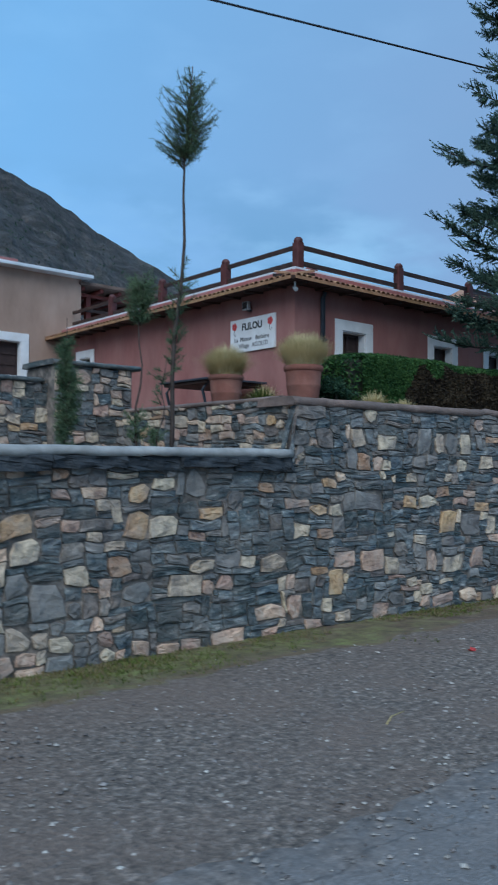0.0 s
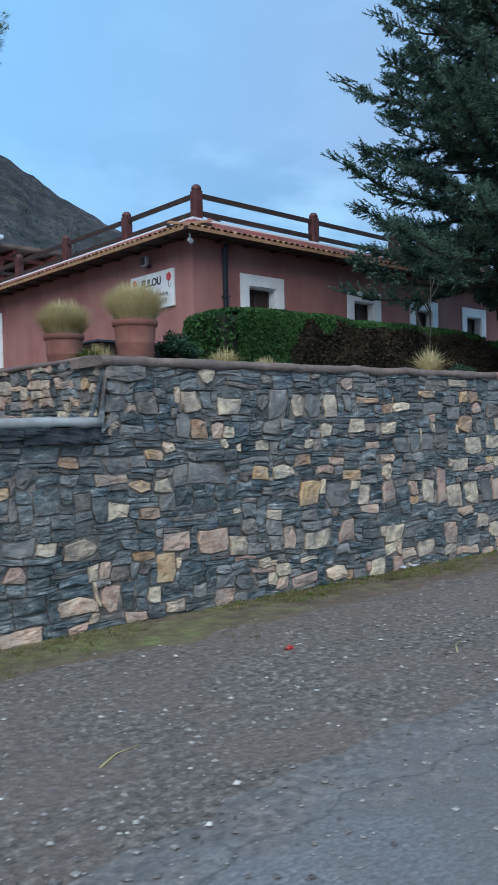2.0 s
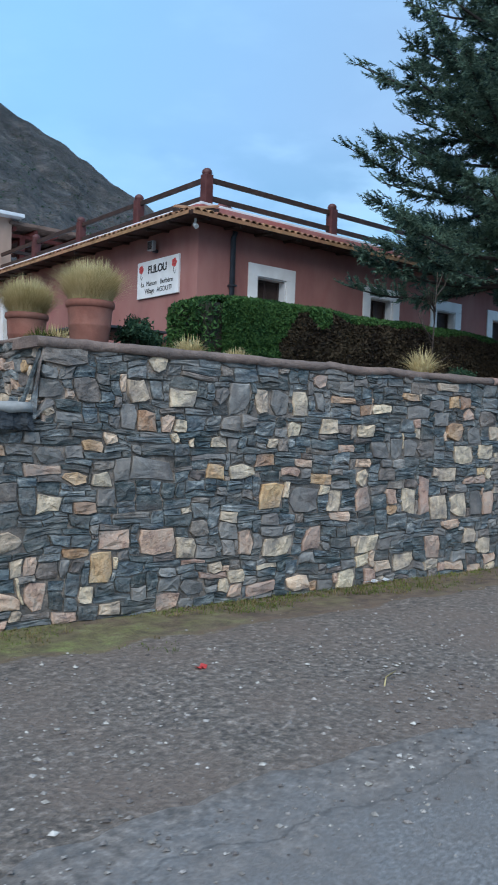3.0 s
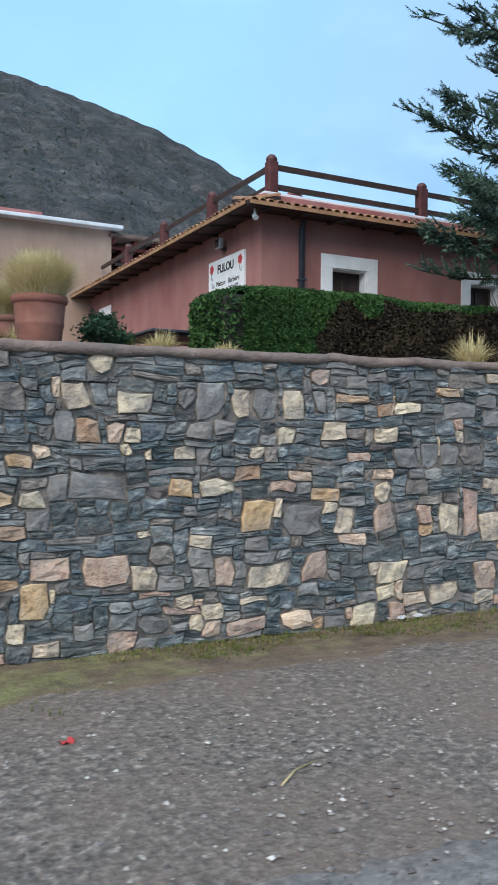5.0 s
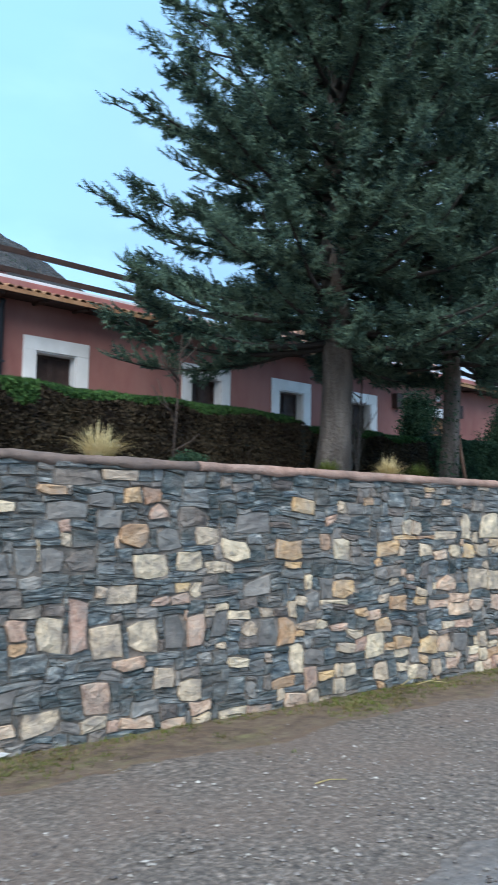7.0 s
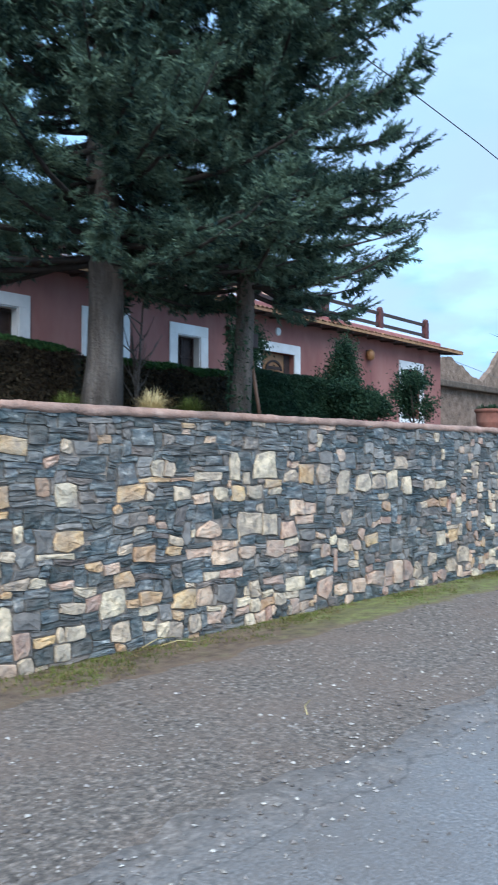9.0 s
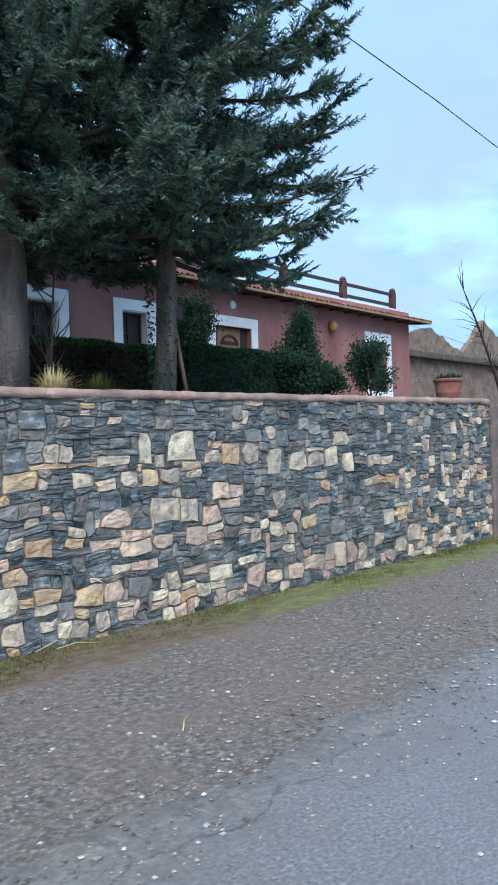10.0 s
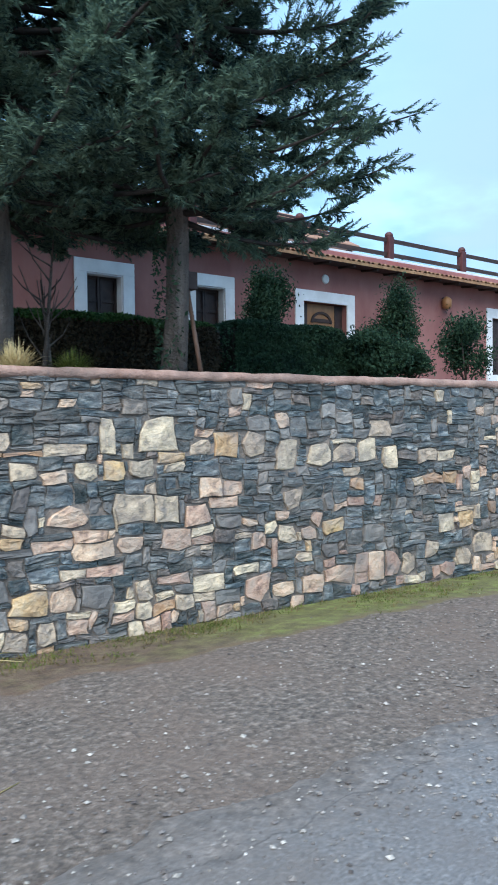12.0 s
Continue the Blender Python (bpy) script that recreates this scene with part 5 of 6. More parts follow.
def clay_pot(x, y, z, r, h, label):
    e = empty("clay_pot", (x, y, z))
    bm = bmesh.new()
    lathe(bm, [(0.01, 0.0), (r * 0.72, 0.0), (r * 0.75, 0.02), (r * 0.84, h * 0.45), (r * 0.88, h * 0.5), (r * 0.885, h * 0.54), (r * 0.87, h * 0.56), (r * 0.93, h * 0.86)])
    part("body", bm, M["terracotta"], e)
    bm = bmesh.new()
    lathe(bm, [(r * 0.93, h * 0.86), (r * 1.0, h * 0.88), (r * 1.03, h * 0.94), (r * 1.0, h), (r * 0.9, h), (r * 0.87, h * 0.9), (r * 0.85, h * 0.8)])
    part("rim", bm, M["terracotta"], e)
    bm = bmesh.new()
    lathe(bm, [(r * 0.86, h * 0.85), (r * 0.5, h * 0.87), (0.004, h * 0.86)])
    part("earth", bm, M["soil"], e)
    return tagged(e, label, "plant pot", group="clay pots")


clay_pot(5.78, 5.93, 2.07, 0.208, 0.44, "round terracotta pot with straw grass on the wall top")
clay_pot(5.76, 7.22, 2.07, 0.208, 0.44, "round terracotta pot with straw grass on the terrace")
clay_pot(22.55, 5.75, 2.05, 0.265, 0.54, "large terracotta pot beyond the house end")
straw_tuft("straw_grass", (5.78, 5.93, 2.41), 7500, 0.15, 0.47, 0.55, M["straw"], "dry straw-coloured feather grass in a pot", 21, 0.004)
straw_tuft("straw_grass", (5.76, 7.22, 2.41), 7500, 0.15, 0.47, 0.55, M["straw"], "dry straw-coloured feather grass in a pot", 22, 0.004)
straw_tuft("pot_plant", (22.55, 5.75, 2.52), 260, 0.21, 0.2, 0.8, M["bush"], "low green plant in a large pot", 23, 0.02)
TUFTS = [(9.67, 5.42, 0.34, "straw"), (6.7, 5.75, 0.22, "straw"), (6.45, 6.0, 0.22, "grass"), (5.75, 6.5, 0.28, "straw"), (13.6, 5.45, 0.3, "straw"), (14.1, 5.4, 0.26, "grass"), (12.5, 5.4, 0.2, "grass"), (7.3, 5.8, 0.16, "straw"), (5.5, 6.3, 0.22, "grass")]
for i, (x, y, h, k) in enumerate(TUFTS):
    straw_tuft("grass_tuft", (x, y, 2.06), 420, 0.08, h * 1.15, 0.9, M[k], "tuft of pale dry grass behind the wall cap" if k == "straw" else "tuft of green grass behind the wall cap", 30 + i)


def hedge(name, x0, x1, y0, y1, z0, z1, seed, label, dry_from=None, n=26000, mat="hedge", leaf=0.033):
    """A clipped hedge: a near-black core box painted as its inner shade, and thousands of small leaves in its rounded,
    uneven skin.
    """
    rng = np.random.default_rng(seed)
    e = empty(name, ((x0 + x1) / 2, (y0 + y1) / 2, z0))
    cx, cy, hx, hy, h = 0.0, 0.0, (x1 - x0) / 2, (y1 - y0) / 2, z1 - z0
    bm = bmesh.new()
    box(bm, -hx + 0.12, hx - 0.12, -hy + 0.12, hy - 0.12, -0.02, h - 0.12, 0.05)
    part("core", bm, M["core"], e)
    p = rng.uniform(-1, 1, (n, 3))
    face = rng.random(n)
    sx = np.where(face < 0.06, np.sign(p[:, 0]), p[:, 0])
    sy = np.where((face >= 0.06) & (face < 0.66), np.where(rng.random(n) < 0.75, -1.0, 1.0), p[:, 1])
    sz = np.where(face >= 0.66, 1.0, p[:, 2])
    k = 7.0
    nn = (np.abs(sx) ** k + np.abs(sy) ** k + np.abs(np.maximum(sz, -1)) ** k) ** (1 / k)
    c = np.stack([sx / nn * hx, sy / nn * hy, (sz / nn + 1) / 2 * h], 1)
    c -= np.array([0, 0, h / 2]) * 0
    lump = np.array([noise.noise((a * 1.6 + seed, b * 1.6, d * 1.6)) for a, b, d in c])
    c += (c - np.array([0, 0, h / 2])) / np.maximum(np.linalg.norm(c - np.array([0, 0, h / 2]), axis=1), 0.2)[:, None] * (lump * 0.07 - np.abs(rng.normal(0, 0.035, n)))[:, None]
    q = leaves(rng, c, leaf)
    if dry_from is None:
        ob = quick_mesh("foliage", q, 4, M[mat], e)
        ob["kind"] = "stuff"
    else:
        # the front face is bare and brown past a place, the clipped top stays green
        d = (c[:, 0] + e.location.x > dry_from + 0.25 * lump * 4) & (c[:, 2] < h - 0.10 + lump * 0.1)
        g = quick_mesh("foliage", q[~d], 4, M[mat], e)
        g["kind"] = "stuff"
        keep = d & (rng.random(n) < 0.7)
        b = quick_mesh("dry_foliage", q[keep], 4, M["hedge_dry"], e)
        b["kind"] = "stuff"
        b["label"] = "brown bare twigs"
    return tagged(e, label, "hedge")


hedge("hedge", 7.85, 14.2, 7.15, 8.1, 2.06, 3.05, 41, "clipped green hedge turning brown and bare along its front", 9.5, 80000)
hedge("hedge", 14.25, 17.3, 7.4, 8.3, 2.06, 3.0, 42, "low clipped hedge, brown at its front, behind the tree trunks", 14.2, 24000)
hedge("hedge", 17.35, 19.7, 7.4, 8.3, 2.06, 3.08, 43, "clipped dark green hedge in front of the entrance", None, 30000, mat="bush")


def bush(x, y, z, r, h, n, seed, label, stems=4, leaf=0.034, mat="bush"):
    rng = np.random.default_rng(seed)
    n = int(n * 2.2)
    e = empty("bush", (x, y, z))
    cl = rng.normal(size=(14, 3))
    cl = cl / np.linalg.norm(cl, axis=1)[:, None] * rng.uniform(0.35, 0.85, (14, 1)) * np.array([r, r, h * 0.42]) + np.array([0, 0, h * 0.6])
    for i in range(stems):
        bm = bmesh.new()
        a = cl[i]
        tube(bm, [(0.05 * math.cos(i * 2), 0.05 * math.sin(i * 2), -0.03), (a[0] * 0.4, a[1] * 0.4, a[2] * 0.5), tuple(a)], [0.025, 0.018, 0.006], 6)
        part("stem", bm, M["twig"], e)
    c = cl[rng.integers(0, 14, n)] + rng.normal(size=(n, 3)) * np.array([r, r, h * 0.42]) * 0.2
    c[:, 2] = np.maximum(c[:, 2], 0.02)
    ob = quick_mesh("foliage", leaves(rng, c, leaf), 4, M[mat], e)
    ob["kind"] = "stuff"
    return tagged(e, label, "bush")


bush(6.3, 5.95, 2.06, 0.22, 0.36, 1500, 51, "small green leafy bush beside the clay pot", 3, 0.022)
bush(19.75, 9.6, 2.06, 0.45, 2.3, 5200, 52, "dark climbing bush beside the entrance door")
bush(22.95, 9.6, 2.06, 0.55, 2.3, 6000, 53, "dark round bush beside the entrance door")
bush(20.0, 7.2, 2.06, 0.7, 0.95, 6000, 54, "loose dark green shrub at the hedge end")
bush(20.6, 7.1, 2.06, 0.36, 0.75, 1600, 55, "loose dark green shrub beside the hedge")
bush(21.9, 7.0, 2.06, 0.5, 1.35, 2600, 56, "small round-headed shrub on bare stems", 5)
bush(10.9, 5.75, 2.06, 0.2, 0.22, 500, 57, "low weeds behind the wall cap", 2, 0.02)


# ---- conifers ----
def conifer(x, y, z, height, radius, low, trunk_r, seed, label, lean=(0, 0), tufts=1.0, power=2.0, skirt=0.80):
    """Straight trunk, whorls of limbs that droop and turn up at their tips, and flat hanging sprays of needles."""
    rng = np.random.default_rng(seed)
    e = empty("conifer_tree", (x, y, z))
    bm = bmesh.new()
    pts, rad = [], []
    for k in range(15):
        f = k / 14
        pts.append((lean[0] * f + 0.05 * math.sin(k * 1.3), lean[1] * f + 0.05 * math.cos(k * 1.1), -0.1 + f * height))
        rad.append(trunk_r * (1.22 - 0.22 * min(1, f * 14)) * (1 - f) ** 0.8 + 0.012)
    tube(bm, pts, rad, 18)
    part("trunk", bm, M["bark"], e)
    P, D, S = [], [], []      # spray root, direction, size
    count = 245
    for i in range(count):
        f = (i + 0.5) / count
        zz = low + (height - low) * f ** 1.12
        g = (zz - low) / (height - low)
        reach = radius * (skirt + (1 - skirt) * min(1, g * 3.5)) * (1 - g ** power) * rng.uniform(0.62, 1.04) + 0.15
        a = i * 2.39996 + rng.normal(0, 0.25)
        rise = -0.06 + 0.34 * g ** 1.2 + rng.normal(0, 0.11)
        out = Vector((math.cos(a), math.sin(a), 0))
        n = 9
        axis = []
        for k in range(n):
            s = k / (n - 1)
            axis.append(Vector((lean[0] * zz / height, lean[1] * zz / height, zz)) + out * reach * s + Vector((0, 0, reach * (rise * s - 0.12 * s * (1 - s) * 2 + 0.10 * s ** 3))) + Vector((rng.normal(0, 0.02), rng.normal(0, 0.02), 0)) * s)
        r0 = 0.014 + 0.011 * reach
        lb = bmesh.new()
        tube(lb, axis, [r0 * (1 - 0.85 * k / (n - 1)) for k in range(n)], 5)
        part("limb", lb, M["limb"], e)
        side = Vector((-out.y, out.x, 0))
        m = int(46 * reach * tufts) + 14
        knots = rng.uniform(0.12, 1.0, max(4, int(reach * 5.5))) ** 0.8
        swing = rng.choice([-1, 1], len(knots)) * rng.uniform(0.1, 1.0, len(knots))
        hang = rng.normal(-0.02, 0.58, len(knots))
        for j in range(m):
            q = rng.integers(len(knots))
            s = min(1.0, max(0.05, knots[q] + rng.normal(0, 0.06)))
            b = axis[min(n - 2, int(s * (n - 1)))].lerp(axis[min(n - 1, int(s * (n - 1)) + 1)], (s * (n - 1)) % 1)
            way = (out * rng.uniform(0.35, 0.9) + side * (swing[q] + rng.normal(0, 0.50)) + Vector((0, 0, hang[q] + rng.normal(0, 0.25)))).normalized()
            ln = rng.uniform(0.16, 0.44) * (1.15 - 0.55 * s) * (0.7 + 0.12 * reach)
            P.append(b)
            D.append(way)
            S.append(ln)
        for j in range(5):      # the pointed tip
            P.append(axis[-1] - out * 0.08 * j)
            D.append((out + side * rng.normal(0, 0.25) + Vector((0, 0, 0.25 + rng.normal(0, 0.15)))).normalized())
            S.append(0.26)
    P, D, S = np.array([tuple(p) for p in P]), np.array([tuple(d) for d in D]), np.array(S)
    # each spray: needle-clad shoots herringboned along a bending axis
    tris = []
    up = np.array([0, 0, 1.0])
    sidev = np.cross(D, up)
    sidev /= np.maximum(np.linalg.norm(sidev, axis=1), 1e-3)[:, None]
    roll = rng.normal(0, 0.5, len(P))[:, None]
    sidev = sidev * np.cos(roll) + np.cross(D, sidev) * np.sin(roll)
    for k in range(16):
        s = (k + 1) / 16
        root = P + D * (S * s * 0.85)[:, None] + up * (S * 0.22 * s * s)[:, None]
        for sg in (-1, 1):
            ln = ((0.03 + S * (0.20 - 0.13 * s)) * rng.uniform(0.6, 1.25, len(P)))[:, None]
            w = D * 0.75 + sidev * sg * rng.uniform(0.5, 1.0, (len(P), 1)) + rng.normal(0, 0.28, (len(P), 3))
            w /= np.linalg.norm(w, axis=1)[:, None]
            th = np.cross(w, rng.normal(size=(len(P), 3)))
            th /= np.linalg.norm(th, axis=1)[:, None]
            wd = 0.0055 + 0.006 * rng.random((len(P), 1))
            tris.append(np.stack([root - th * wd, root + w * ln * 1.15, root + th * wd], 1))
    ob = quick_mesh("crown", np.concatenate(tris), 3, M["conifer"], e)
    ob["kind"] = "stuff"
    return tagged(e, label, "conifer")


conifer(13.72, 6.42, 2.05, 10.6, 3.2, 1.8, 0.21, 61, "tall dark green conifer with a thick grey bark trunk", (0.1, 0.1), skirt=0.86)
conifer(15.45, 5.85, 2.05, 11.4, 2.7, 1.7, 0.115, 62, "tall dark green conifer with a slim ivy-grown trunk", (0.15, 0.0), power=3.2, skirt=0.78)


def sapling(x, y, z, height, seed, label, clumps, r0=0.022, bend=0.1):
    """Thin bending stem with feathery clumps at given heights: (height, radius, depth, amount)."""
    rng = np.random.default_rng(seed)
    e = empty("sapling", (x, y, z))
    pts = [(bend * (k / 9) ** 1.3 + 0.02 * math.sin(k * 1.7), 0.03 * math.sin(k), -0.05 + height * k / 9) for k in range(10)]
    bm = bmesh.new()
    tube(bm, pts, [r0 * (1 - 0.8 * k / 9) for k in range(10)], 8)
    part("trunk", bm, M["twig"], e)
    T = []
    tw = bmesh.new()
    for h, r, dz, amount in clumps:
        f = min(0.999, h / height)
        k = int(f * 9)
        base = Vector(pts[k]).lerp(Vector(pts[k + 1]), f * 9 - k)
        for j in range(amount):
            a = rng.uniform(0, 2 * math.pi)
            rr = r * rng.uniform(0.35, 1.0)
            p0 = base + Vector((0, 0, rng.uniform(-dz, dz * 0.6)))
            p1 = p0 + Vector((rr * math.cos(a), rr * math.sin(a), rr * rng.uniform(0.3, 1.3)))
            tube(tw, [p0, p1], [0.004, 0.0015], 4)
            d = np.array(p1 - p0)
            m = 46
            s = rng.uniform(0.15, 1.0, m)[:, None]
            root = np.array(p0) + d * s
            w = d / np.linalg.norm(d) * 0.6 + rng.normal(0, 0.6, (m, 3))
            w /= np.linalg.norm(w, axis=1)[:, None]
            th = np.cross(w, rng.normal(size=(m, 3)))
            th /= np.linalg.norm(th, axis=1)[:, None]
            T.append(np.stack([root - th * 0.0024, root + w * rng.uniform(0.03, 0.075, (m, 1)), root + th * 0.0024], 1))
    b = part("branchwork", tw, M["twig"], e)
    b["kind"] = "stuff"
    ob = quick_mesh("crown", np.concatenate(T), 3, M["sapling"], e)
    ob["kind"] = "stuff"
    return tagged(e, label, "sapling")


sapling(4.22, 6.12, 1.46, 3.95, 71, "tall thin sapling with a feathery crown on a bare stem", [(3.72, 0.16, 0.22, 30), (3.45, 0.27, 0.22, 60), (3.2, 0.33, 0.2, 80), (3.02, 0.33, 0.12, 50), (1.75, 0.2, 0.2, 10), (1.45, 0.14, 0.25, 22), (1.1, 0.12, 0.2, 16)], 0.026, 0.22)
sapling(3.98, 6.35, 1.46, 1.8, 72, "young sapling with a dense dark top", [(1.66, 0.17, 0.12, 110), (1.48, 0.17, 0.1, 50), (0.4, 0.12, 0.15, 22)], 0.014, 0.05)
sapling(3.22, 6.3, 1.46, 1.35, 73, "young bushy sapling with grey-green needles", [(0.95, 0.09, 0.25, 80), (0.65, 0.12, 0.3, 110), (0.35, 0.09, 0.25, 60)], 0.013, 0.0)
sapling(4.05, 6.1, 1.46, 1.05, 74, "short sapling with sparse twigs", [(0.8, 0.16, 0.25, 10), (0.3, 0.12, 0.12, 14)], 0.01, 0.1)

# bare leaning tree beyond the house
bare = empty("bare_tree", (25.6, 5.9, 2.05))
bm = bmesh.new()
tube(bm, [(0, 0, -0.1), (-0.5, 0, 0.7), (-1.2, 0.05, 1.7), (-2.0, 0.1, 2.65)], [0.045, 0.034, 0.022, 0.006], 8)
part("trunk", bm, M["twig"], bare)
rng = np.random.default_rng(81)
for k in range(34):
    s = rng.uniform(0.25, 1.0)
    b = Vector((-2.0 * s ** 1.2, 0.1 * s, 2.65 * s))
    d = Vector((rng.uniform(-1, 0.6), rng.normal(0, 0.4), rng.uniform(-0.1, 0.7))).normalized() * rng.uniform(0.3, 0.75)
    bm = bmesh.new()
    tube(bm, [b, b + d * 0.5 + Vector((0, 0, 0.04)), b + d], [0.010, 0.006, 0.002], 5)
    part("branch", bm, M["twig"], bare)
tagged(bare, "bare leaning tree with thin twigs", "tree")

# thin bare shrubs before the hedge
for i, (x, y, lean, h) in enumerate([(14.35, 6.6, 0.15, 1.5), (14.5, 6.7, -0.1, 1.1), (11.2, 6.5, 0.12, 1.6)]):
    rng = np.random.default_rng(90 + i)
    shrub = empty("bare_shrub", (x, y, 2.05))
    bm = bmesh.new()
    thick = 1.0 if i < 2 else 0.5
    tube(bm, [(0, 0, -0.05), (lean * 0.5, 0, h * 0.5), (lean, 0.02, h)], [0.028 * thick, 0.02 * thick, 0.008 * thick], 7)
    part("stem", bm, M["bark"] if i < 2 else M["twig"], shrub)
    for k in range(9):
        f = rng.uniform(0.15, 0.95)
        b = Vector((lean * f, 0, h * f))
        d = Vector((rng.uniform(-0.35, 0.35), rng.uniform(-0.15, 0.15), rng.uniform(0.2, 0.5)))
        bm = bmesh.new()
        tube(bm, [b, b + d * 0.5 + Vector((d.x * 0.15, 0, 0)), b + d], [0.010, 0.007, 0.003], 5)
        part("twig", bm, M["bark"] if i < 2 else M["twig"], shrub)
    tagged(shrub, "bare grey shrub with thin twigs before the hedge", "shrub")

# stake with a small wooden box at its top, leaning on the slim trunk
stake = empty("wooden_stake", (15.77, 5.78, 2.05))
bm = bmesh.new()
tube(bm, [(0, 0, -0.05), (-0.07, 0.05, 0.5), (-0.13, 0.09, 1.0)], [0.026, 0.024, 0.022], 8)
part("pole", bm, M["stake"], stake)
bm = bmesh.new()
box(bm, -0.19, -0.05, 0.02, 0.14, 1.0, 1.18, 0.008)
part("box", bm, M["shutter"], stake, "small dark brown wooden box")
tagged(stake, "leaning brown stake with a small box beside the slim trunk", "stake")

# ivy on the slim trunk
rng = np.random.default_rng(95)
n = 1100
a, h = rng.uniform(0, 2 * np.pi, n), rng.uniform(0.02, 2.6, n)
r = 0.12 + np.abs(rng.normal(0, 0.03, n))
c = np.stack([np.cos(a) * r - 0.05, np.sin(a) * r, h], 1)
c = c[(np.cos(a) < 0.1) | (rng.random(n) < 0.25)]
ob = quick_mesh("ivy", leaves(rng, c, 0.032), 4, M["bush"])
ob.location = (15.45, 5.85, 2.05)
ob["kind"] = "stuff"
tagged(ob, "dark green ivy climbing the slim trunk", "ivy")


# ---- distance ----
def build_mountain():
    ridge = [(25, 3.0), (40, 6.5), (50, 10.5), (57.9, 14.5), (62.6, 17.3), (65.4, 18.7), (68.8, 20.4), (72.4, 21.4), (76.3, 22.4), (80.1, 23.4), (95, 27), (115, 29), (150, 25), (180, 18)]
    az = np.linspace(25, 180, 420)
    el = np.interp(az, [r[0] for r in ridge], [r[1] for r in ridge])
    fs = np.linspace(0, 1, 60)
    V, F = [], []
    for f in fs:
        for a, e in zip(az, el):
            r = 90 + 330 * f
            x, y = r * math.cos(radians(a)), r * math.sin(radians(a))
            top = 420 * math.tan(radians(e))
            h = top * (0.03 + 0.97 * f ** 1.25)
            p = Vector((x * 0.012, y * 0.012, 0.3))
            rough = noise.fractal(p, 0.9, 2.1, 7) * 20 * f * (1.0 - 0.78 * f ** 6)
            gully = abs(noise.noise((a * 0.30 + f * 2.2, f * 2.5, 5))) * -15 * f * (1 - f ** 3)
            crag = (noise.fractal(p * 9, 0.8, 2.1, 4) * 3.2 + abs(noise.noise(p * 5)) * 3.0) * f * (1 - 0.7 * f ** 6)
            V.append((x, y, 1.5 + h + rough + gully + crag))
    w = len(az)
    for j in range(len(fs) - 1):
        for i in range(w - 1):
            F.append((j * w + i, j * w + i + 1, (j + 1) * w + i + 1, (j + 1) * w + i))
    rng = np.random.default_rng(111)
    pick = rng.integers(w * 18, len(V) - 4 * w, 5200)
    at = np.array(V)[pick] + rng.normal(0, 0.8, (5200, 3)) * np.array([1, 1, 0.1])
    size = rng.lognormal(-0.5, 0.5, 5200)
    q = leaves(rng, np.repeat(at, 5, 0) + rng.normal(0, 0.5, (26000, 3)) * np.repeat(size, 5)[:, None], 0.5)
    sh = quick_mesh("mountain_shrubs", q, 4, M["bush"])
    tagged(sh, "dark scattered shrubs on the far slope", "shrubs", kind="stuff")
    ob = data_object("backdrop_mountain", V, F, M["rock"], smooth=False)
    return tagged(ob, "bare grey-brown rocky mountain slope under cloud", "mountain", kind="structure")


build_mountain()


def ruin(x0, x1, y, z0, heights, label, thick=0.5):
    """An old rubble house wall with a broken, stepped top."""
    bm = bmesh.new()
    n = len(heights) * 7
    rows = []
    for i in range(n + 1):
        u = i / n
        z = z0 + float(np.interp(u * (len(heights) - 1), range(len(heights)), heights)) + 0.012 * y * noise.noise((u * 31, y, 0)) + 0.006 * y * noise.noise((u * 71, y, 3))
        x = x0 + (x1 - x0) * u
        rows.append([bm.verts.new(p) for p in ((x, y, z0), (x, y, z), (x, y + thick, z), (x, y + thick, z0))])
    for a, b in zip(rows, rows[1:]):
        for i in range(4):
            bm.faces.new((a[i], b[i], b[(i + 1) % 4], a[(i + 1) % 4]))
    bm.faces.new(rows[0])
    bm.faces.new(rows[-1][::-1])
    bmesh.ops.recalc_face_normals(bm, faces=bm.faces)
    return tagged(mesh_object("old_house", bm, M["rubble"]), label, "house")


ruin(39.5, 70.0, 16.0, 2.0, [2.9, 2.95, 3.0, 2.95, 3.0, 2.9], "low rubble house with an earth roof")
bm = bmesh.new()
box(bm, 39.1, 70.4, 15.6, 22, 4.85, 5.15, 0.06)
tagged(mesh_object("earth_roof", bm, M["soil"]), "overhanging flat earth roof of the rubble house", "roof")
ruin(59, 92, 27.0, 2.0, [6.2, 6.9, 7.4, 7.0, 6.2, 5.9, 7.2, 8.9, 8.0, 7.2, 7.6, 7.5, 7.0, 7.6, 6.9, 7.2, 6.8], "ruined rubble house with a broken skyline")

# roadside cable in two spans, and a thin far wire
def wire(name, pts, r, label):
    bm = bmesh.new()
    fine = []
    for a, b in zip(pts, pts[1:]):
        for k in range(8):
            fine.append(Vector(a).lerp(Vector(b), k / 8))
    fine.append(Vector(pts[-1]))
    tube(bm, fine, [r] * len(fine), 6)
    return tagged(mesh_object(name, bm, M["cable"]), label, "cable")


wire("overhead_cable", [(-14, 8.0, 5.6), (-4, 8.0, 6.2), (2, 8, 6.85), (6, 8.0, 7.5), (8.6, 8.0, 8.0), (12.8, 8.0, 8.8), (19, 8.0, 9.9)], 0.016, "black overhead cable rising towards the trees")
wire("overhead_cable", [(19, 8.0, 9.9), (23, 8.0, 9.85), (27, 8.0, 9.75), (31, 8.0, 9.55), (40, 8, 8.9)], 0.014, "thin black overhead cable beyond the trees")
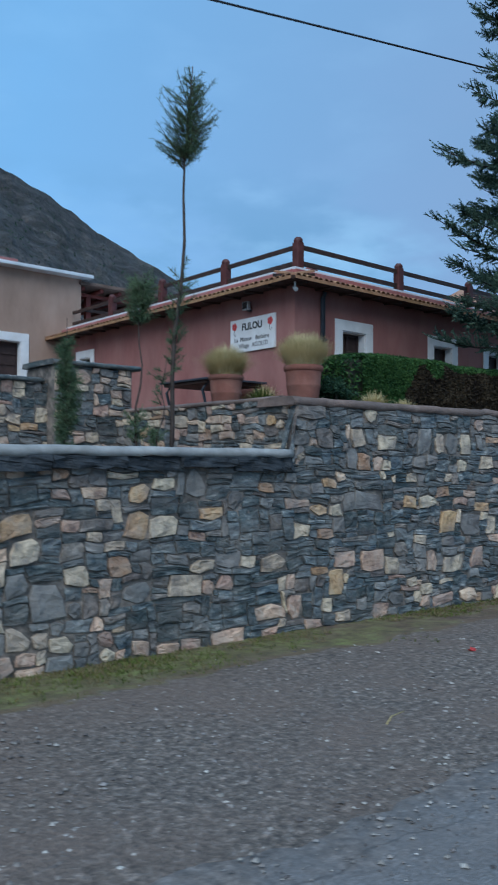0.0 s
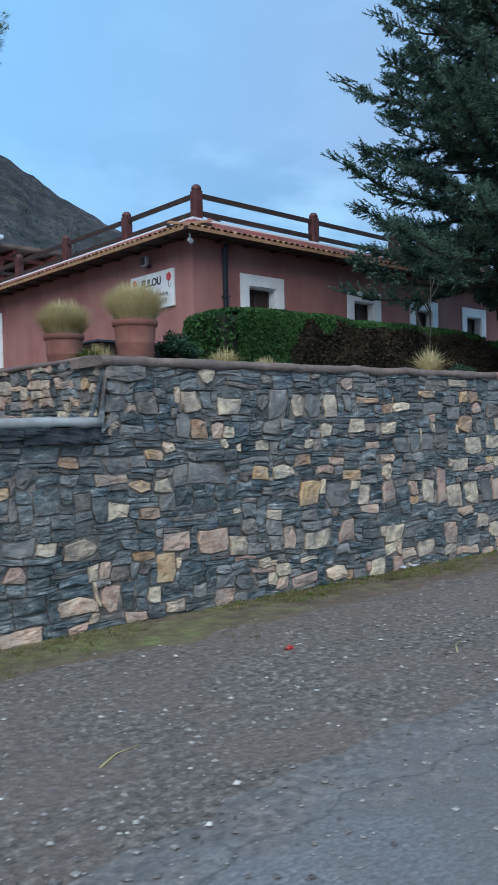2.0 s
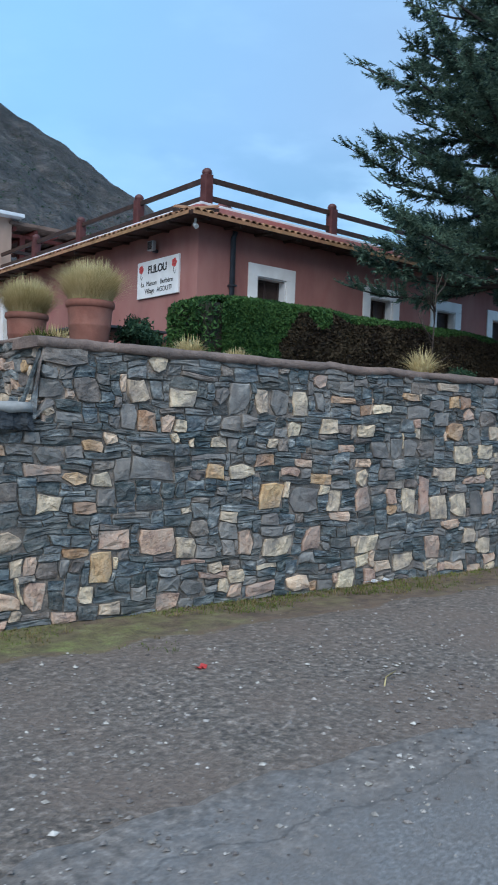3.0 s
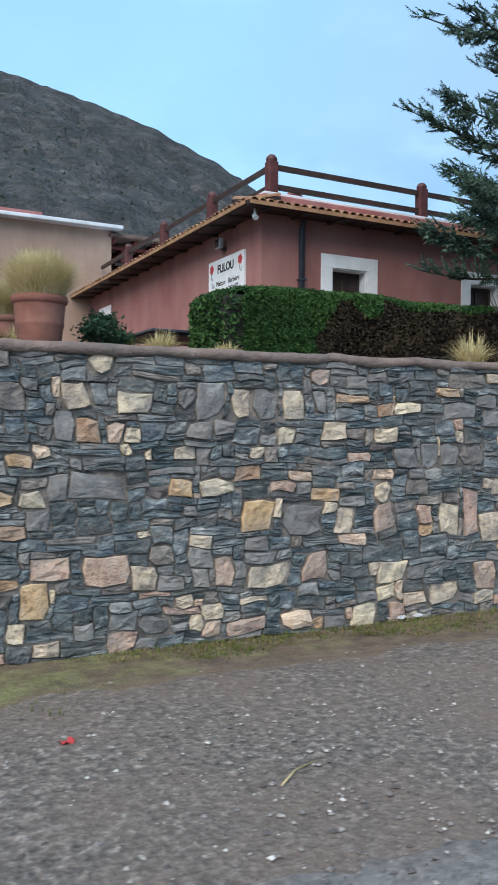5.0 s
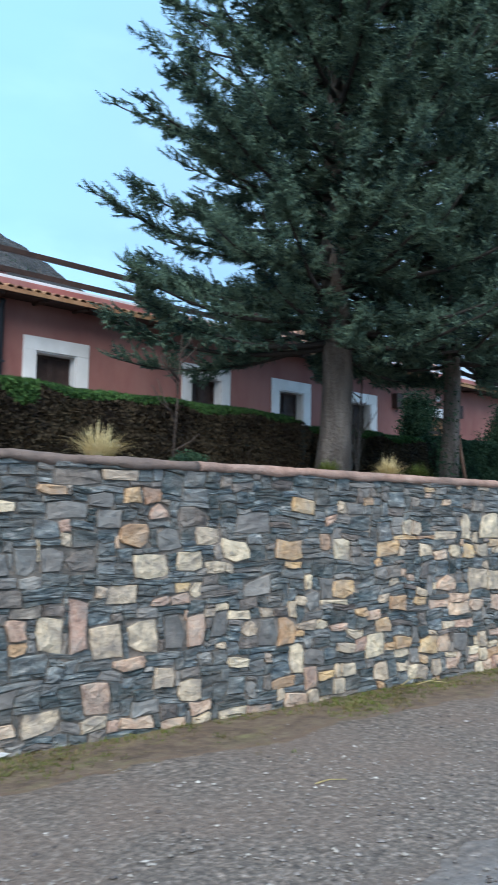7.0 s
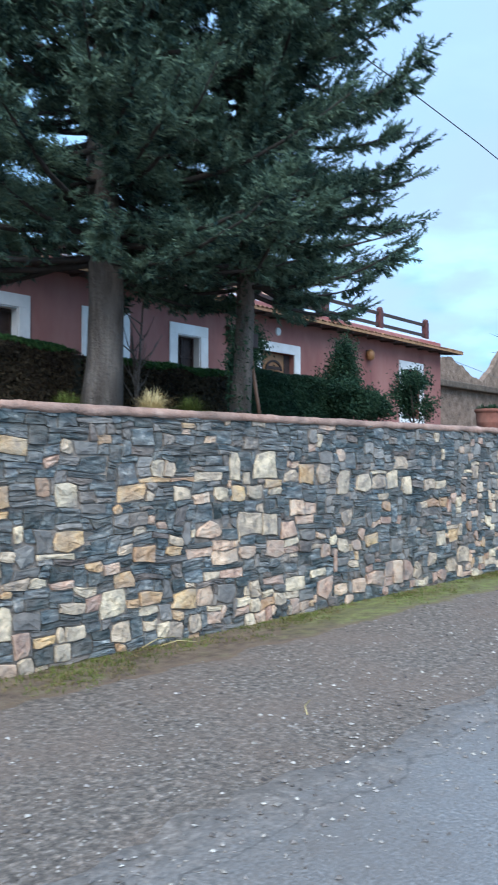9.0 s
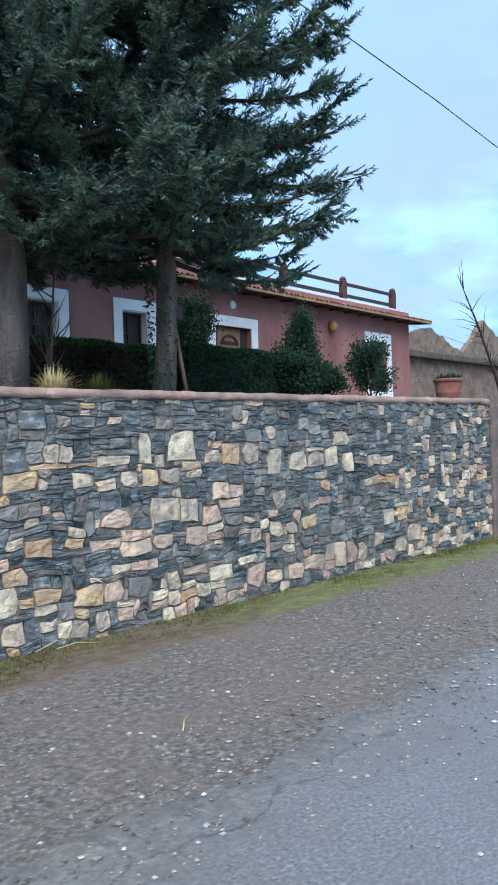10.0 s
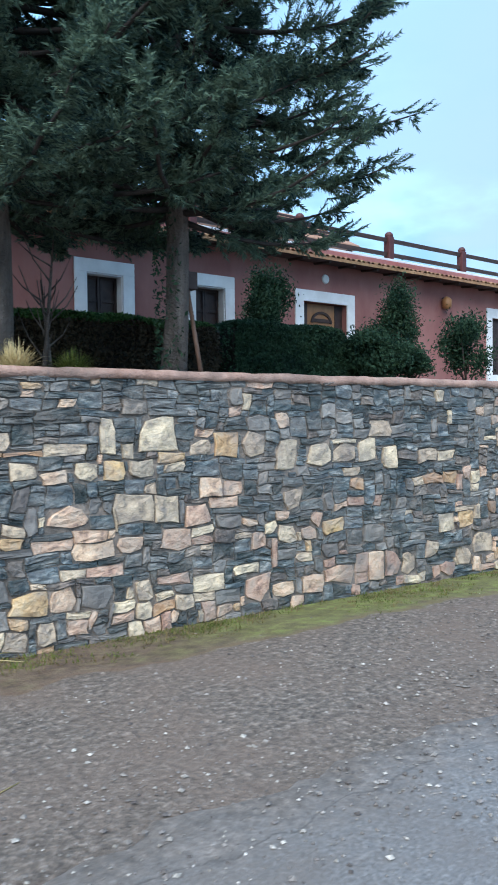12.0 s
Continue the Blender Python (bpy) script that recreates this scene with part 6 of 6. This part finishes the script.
wire("far_wire", [(31, 13, 5.75), (60, 20, 6.4)], 0.01, "thin grey wire beyond the roof")


# ---- small things on the verge ----
rng = np.random.default_rng(101)
strip, dry = [], []
for k in range(9500):
    x = rng.uniform(0.5, 26)
    d = abs(rng.normal(0, 0.42)) + 0.02
    y = wall_line(x) - d
    dense = noise.noise((x * 0.8, y * 1.2, 0)) + 0.35 - d * 0.55
    if dense < rng.uniform(-0.2, 0.5):
        continue
    z = -0.09 * max(0, 1 - d / 1.3) - 0.006
    b = blades(rng, np.array([x, y, z]), 7, 0.05, rng.uniform(0.02, 0.06), 0.006, 0.9)
    (strip if rng.random() < 0.6 else dry).append(b)
ob = quick_mesh("verge_grass", np.concatenate(strip), 3, M["grass"])
tagged(ob, "short green grass along the wall's foot", "grass", kind="stuff")
ob = quick_mesh("dry_verge_grass", np.concatenate(dry), 3, M["drygrass"])
tagged(ob, "dry brown grass along the wall's foot", "grass", kind="stuff")

# pebbles on the gravel: squashed, cut octahedra
n = 26000
px = rng.uniform(-1, 27, n)
d = rng.uniform(0.25, 1, n) ** 0.9
py = wall_line(px) - 0.45 - d * 3.3 + rng.normal(0, 0.4, n)
size = np.clip(rng.lognormal(-5.1, 0.6, n), 0.003, 0.020)
octa = np.array([(1, 0, 0), (0, 1, 0), (-1, 0, 0), (0, -1, 0), (0.15, 0.1, 0.5), (0, 0, -0.5)])
tri = np.array([(0, 1, 4), (1, 2, 4), (2, 3, 4), (3, 0, 4), (1, 0, 5), (2, 1, 5), (3, 2, 5), (0, 3, 5)])
ang = rng.uniform(0, 2 * np.pi, n)
V = octa[None] * size[:, None, None] * rng.uniform(0.6, 1.3, (n, 6, 1))
V = np.stack([V[..., 0] * np.cos(ang)[:, None] - V[..., 1] * np.sin(ang)[:, None], V[..., 0] * np.sin(ang)[:, None] + V[..., 1] * np.cos(ang)[:, None], V[..., 2]], 2)
road_edge = 2.36 - 0.045 * px
pz = np.where(py < road_edge, 0.02, 0.0) - 0.09 * np.clip(1 - (wall_line(px) - py) / 1.3, 0, 1)
V += np.stack([px, py, pz + size * 0.25], 1)[:, None]
me = bpy.data.meshes.new("pebbles")
me.from_pydata(V.reshape(-1, 3), [], (tri[None] + np.arange(n)[:, None, None] * 6).reshape(-1, 3).tolist())
me.materials.append(M["pebble"])
tagged(new("pebbles", me), "scattered grey and white pebbles on the verge", "pebbles", kind="stuff")

# crumpled paper strip at the wall's foot, and straws
bm = bmesh.new()
for k in range(9):
    for s in (0, 1):
        bm.verts.new((k * 0.045, s * 0.05 + 0.01 * math.sin(k * 2.1), 0.012 + 0.012 * math.sin(k * 1.7 + s * 2)))
bm.verts.ensure_lookup_table()
for k in range(8):
    bm.faces.new((bm.verts[2 * k], bm.verts[2 * k + 2], bm.verts[2 * k + 3], bm.verts[2 * k + 1]))
bmesh.ops.solidify(bm, geom=bm.faces[:], thickness=0.004)
ob = mesh_object("paper_litter", bm, M["litter"])
ob.matrix_world = pose(8.41, 5.0, -0.055, 0, 0, -4)
tagged(ob, "crumpled strip of white paper at the wall's foot", "litter")
bm = bmesh.new()
for k in range(4):
    for q in (0, 1):
        bm.verts.new((k * 0.022, q * 0.045 + 0.008 * math.sin(k * 1.9), 0.012 + 0.014 * math.sin(k * 2.3 + q)))
bm.verts.ensure_lookup_table()
for k in range(3):
    bm.faces.new((bm.verts[2 * k], bm.verts[2 * k + 2], bm.verts[2 * k + 3], bm.verts[2 * k + 1]))
bmesh.ops.solidify(bm, geom=bm.faces[:], thickness=0.004)
ob = mesh_object("wrapper_litter", bm, M["red"])
ob.matrix_world = pose(5.37, 3.57, 0.0, 0, 0, 25)
tagged(ob, "small crumpled red wrapper on the gravel", "litter")
for i, (x, y, L, turn) in enumerate([(12.75, 4.62, 0.5, 12), (12.9, 4.55, 0.35, -20), (6.1, 2.75, 0.3, 30), (12.2, 2.4, 0.3, 35), (9.9, 3.1, 0.22, -15), (3.5, 2.9, 0.28, 20)]):
    bm = bmesh.new()
    tube(bm, [(0, 0, 0.008), (L * 0.5, 0.02, 0.03 if i < 2 else 0.012), (L, -0.01, 0.008)], [0.005, 0.004, 0.003], 5)
    ob = mesh_object("dry_straw", bm, M["straw"])
    ob.matrix_world = pose(x, y, -0.03 if i < 2 else 0.0, 0, 0, turn)
    tagged(ob, "single dry straw stalk on the ground", "straw", group="straws")


# ---- the stones themselves ----
for owner, stones, single in stone_jobs:
    left = []
    singles = 0
    for s, kind, c in stones:
        if single and single[0] < c[0] < single[1] and singles < 300:
            me = bpy.data.meshes.new("stone")
            me.from_pydata(s[0], [], s[1])
            me.materials.append(M[kind])
            ob = new("stone", me)
            ob.parent = owner
            singles += 1
        else:
            left.append((s, kind))
    for kind in STONES:
        V, F = [], []
        for s, k in left:
            if k == kind:
                b = len(V)
                V += s[0]
                F += [tuple(i + b for i in f) for f in s[1]]
        if V:
            ob = data_object("stones", V, F, M["%s_joined" % kind], owner)
            ob["kind"] = "stuff"
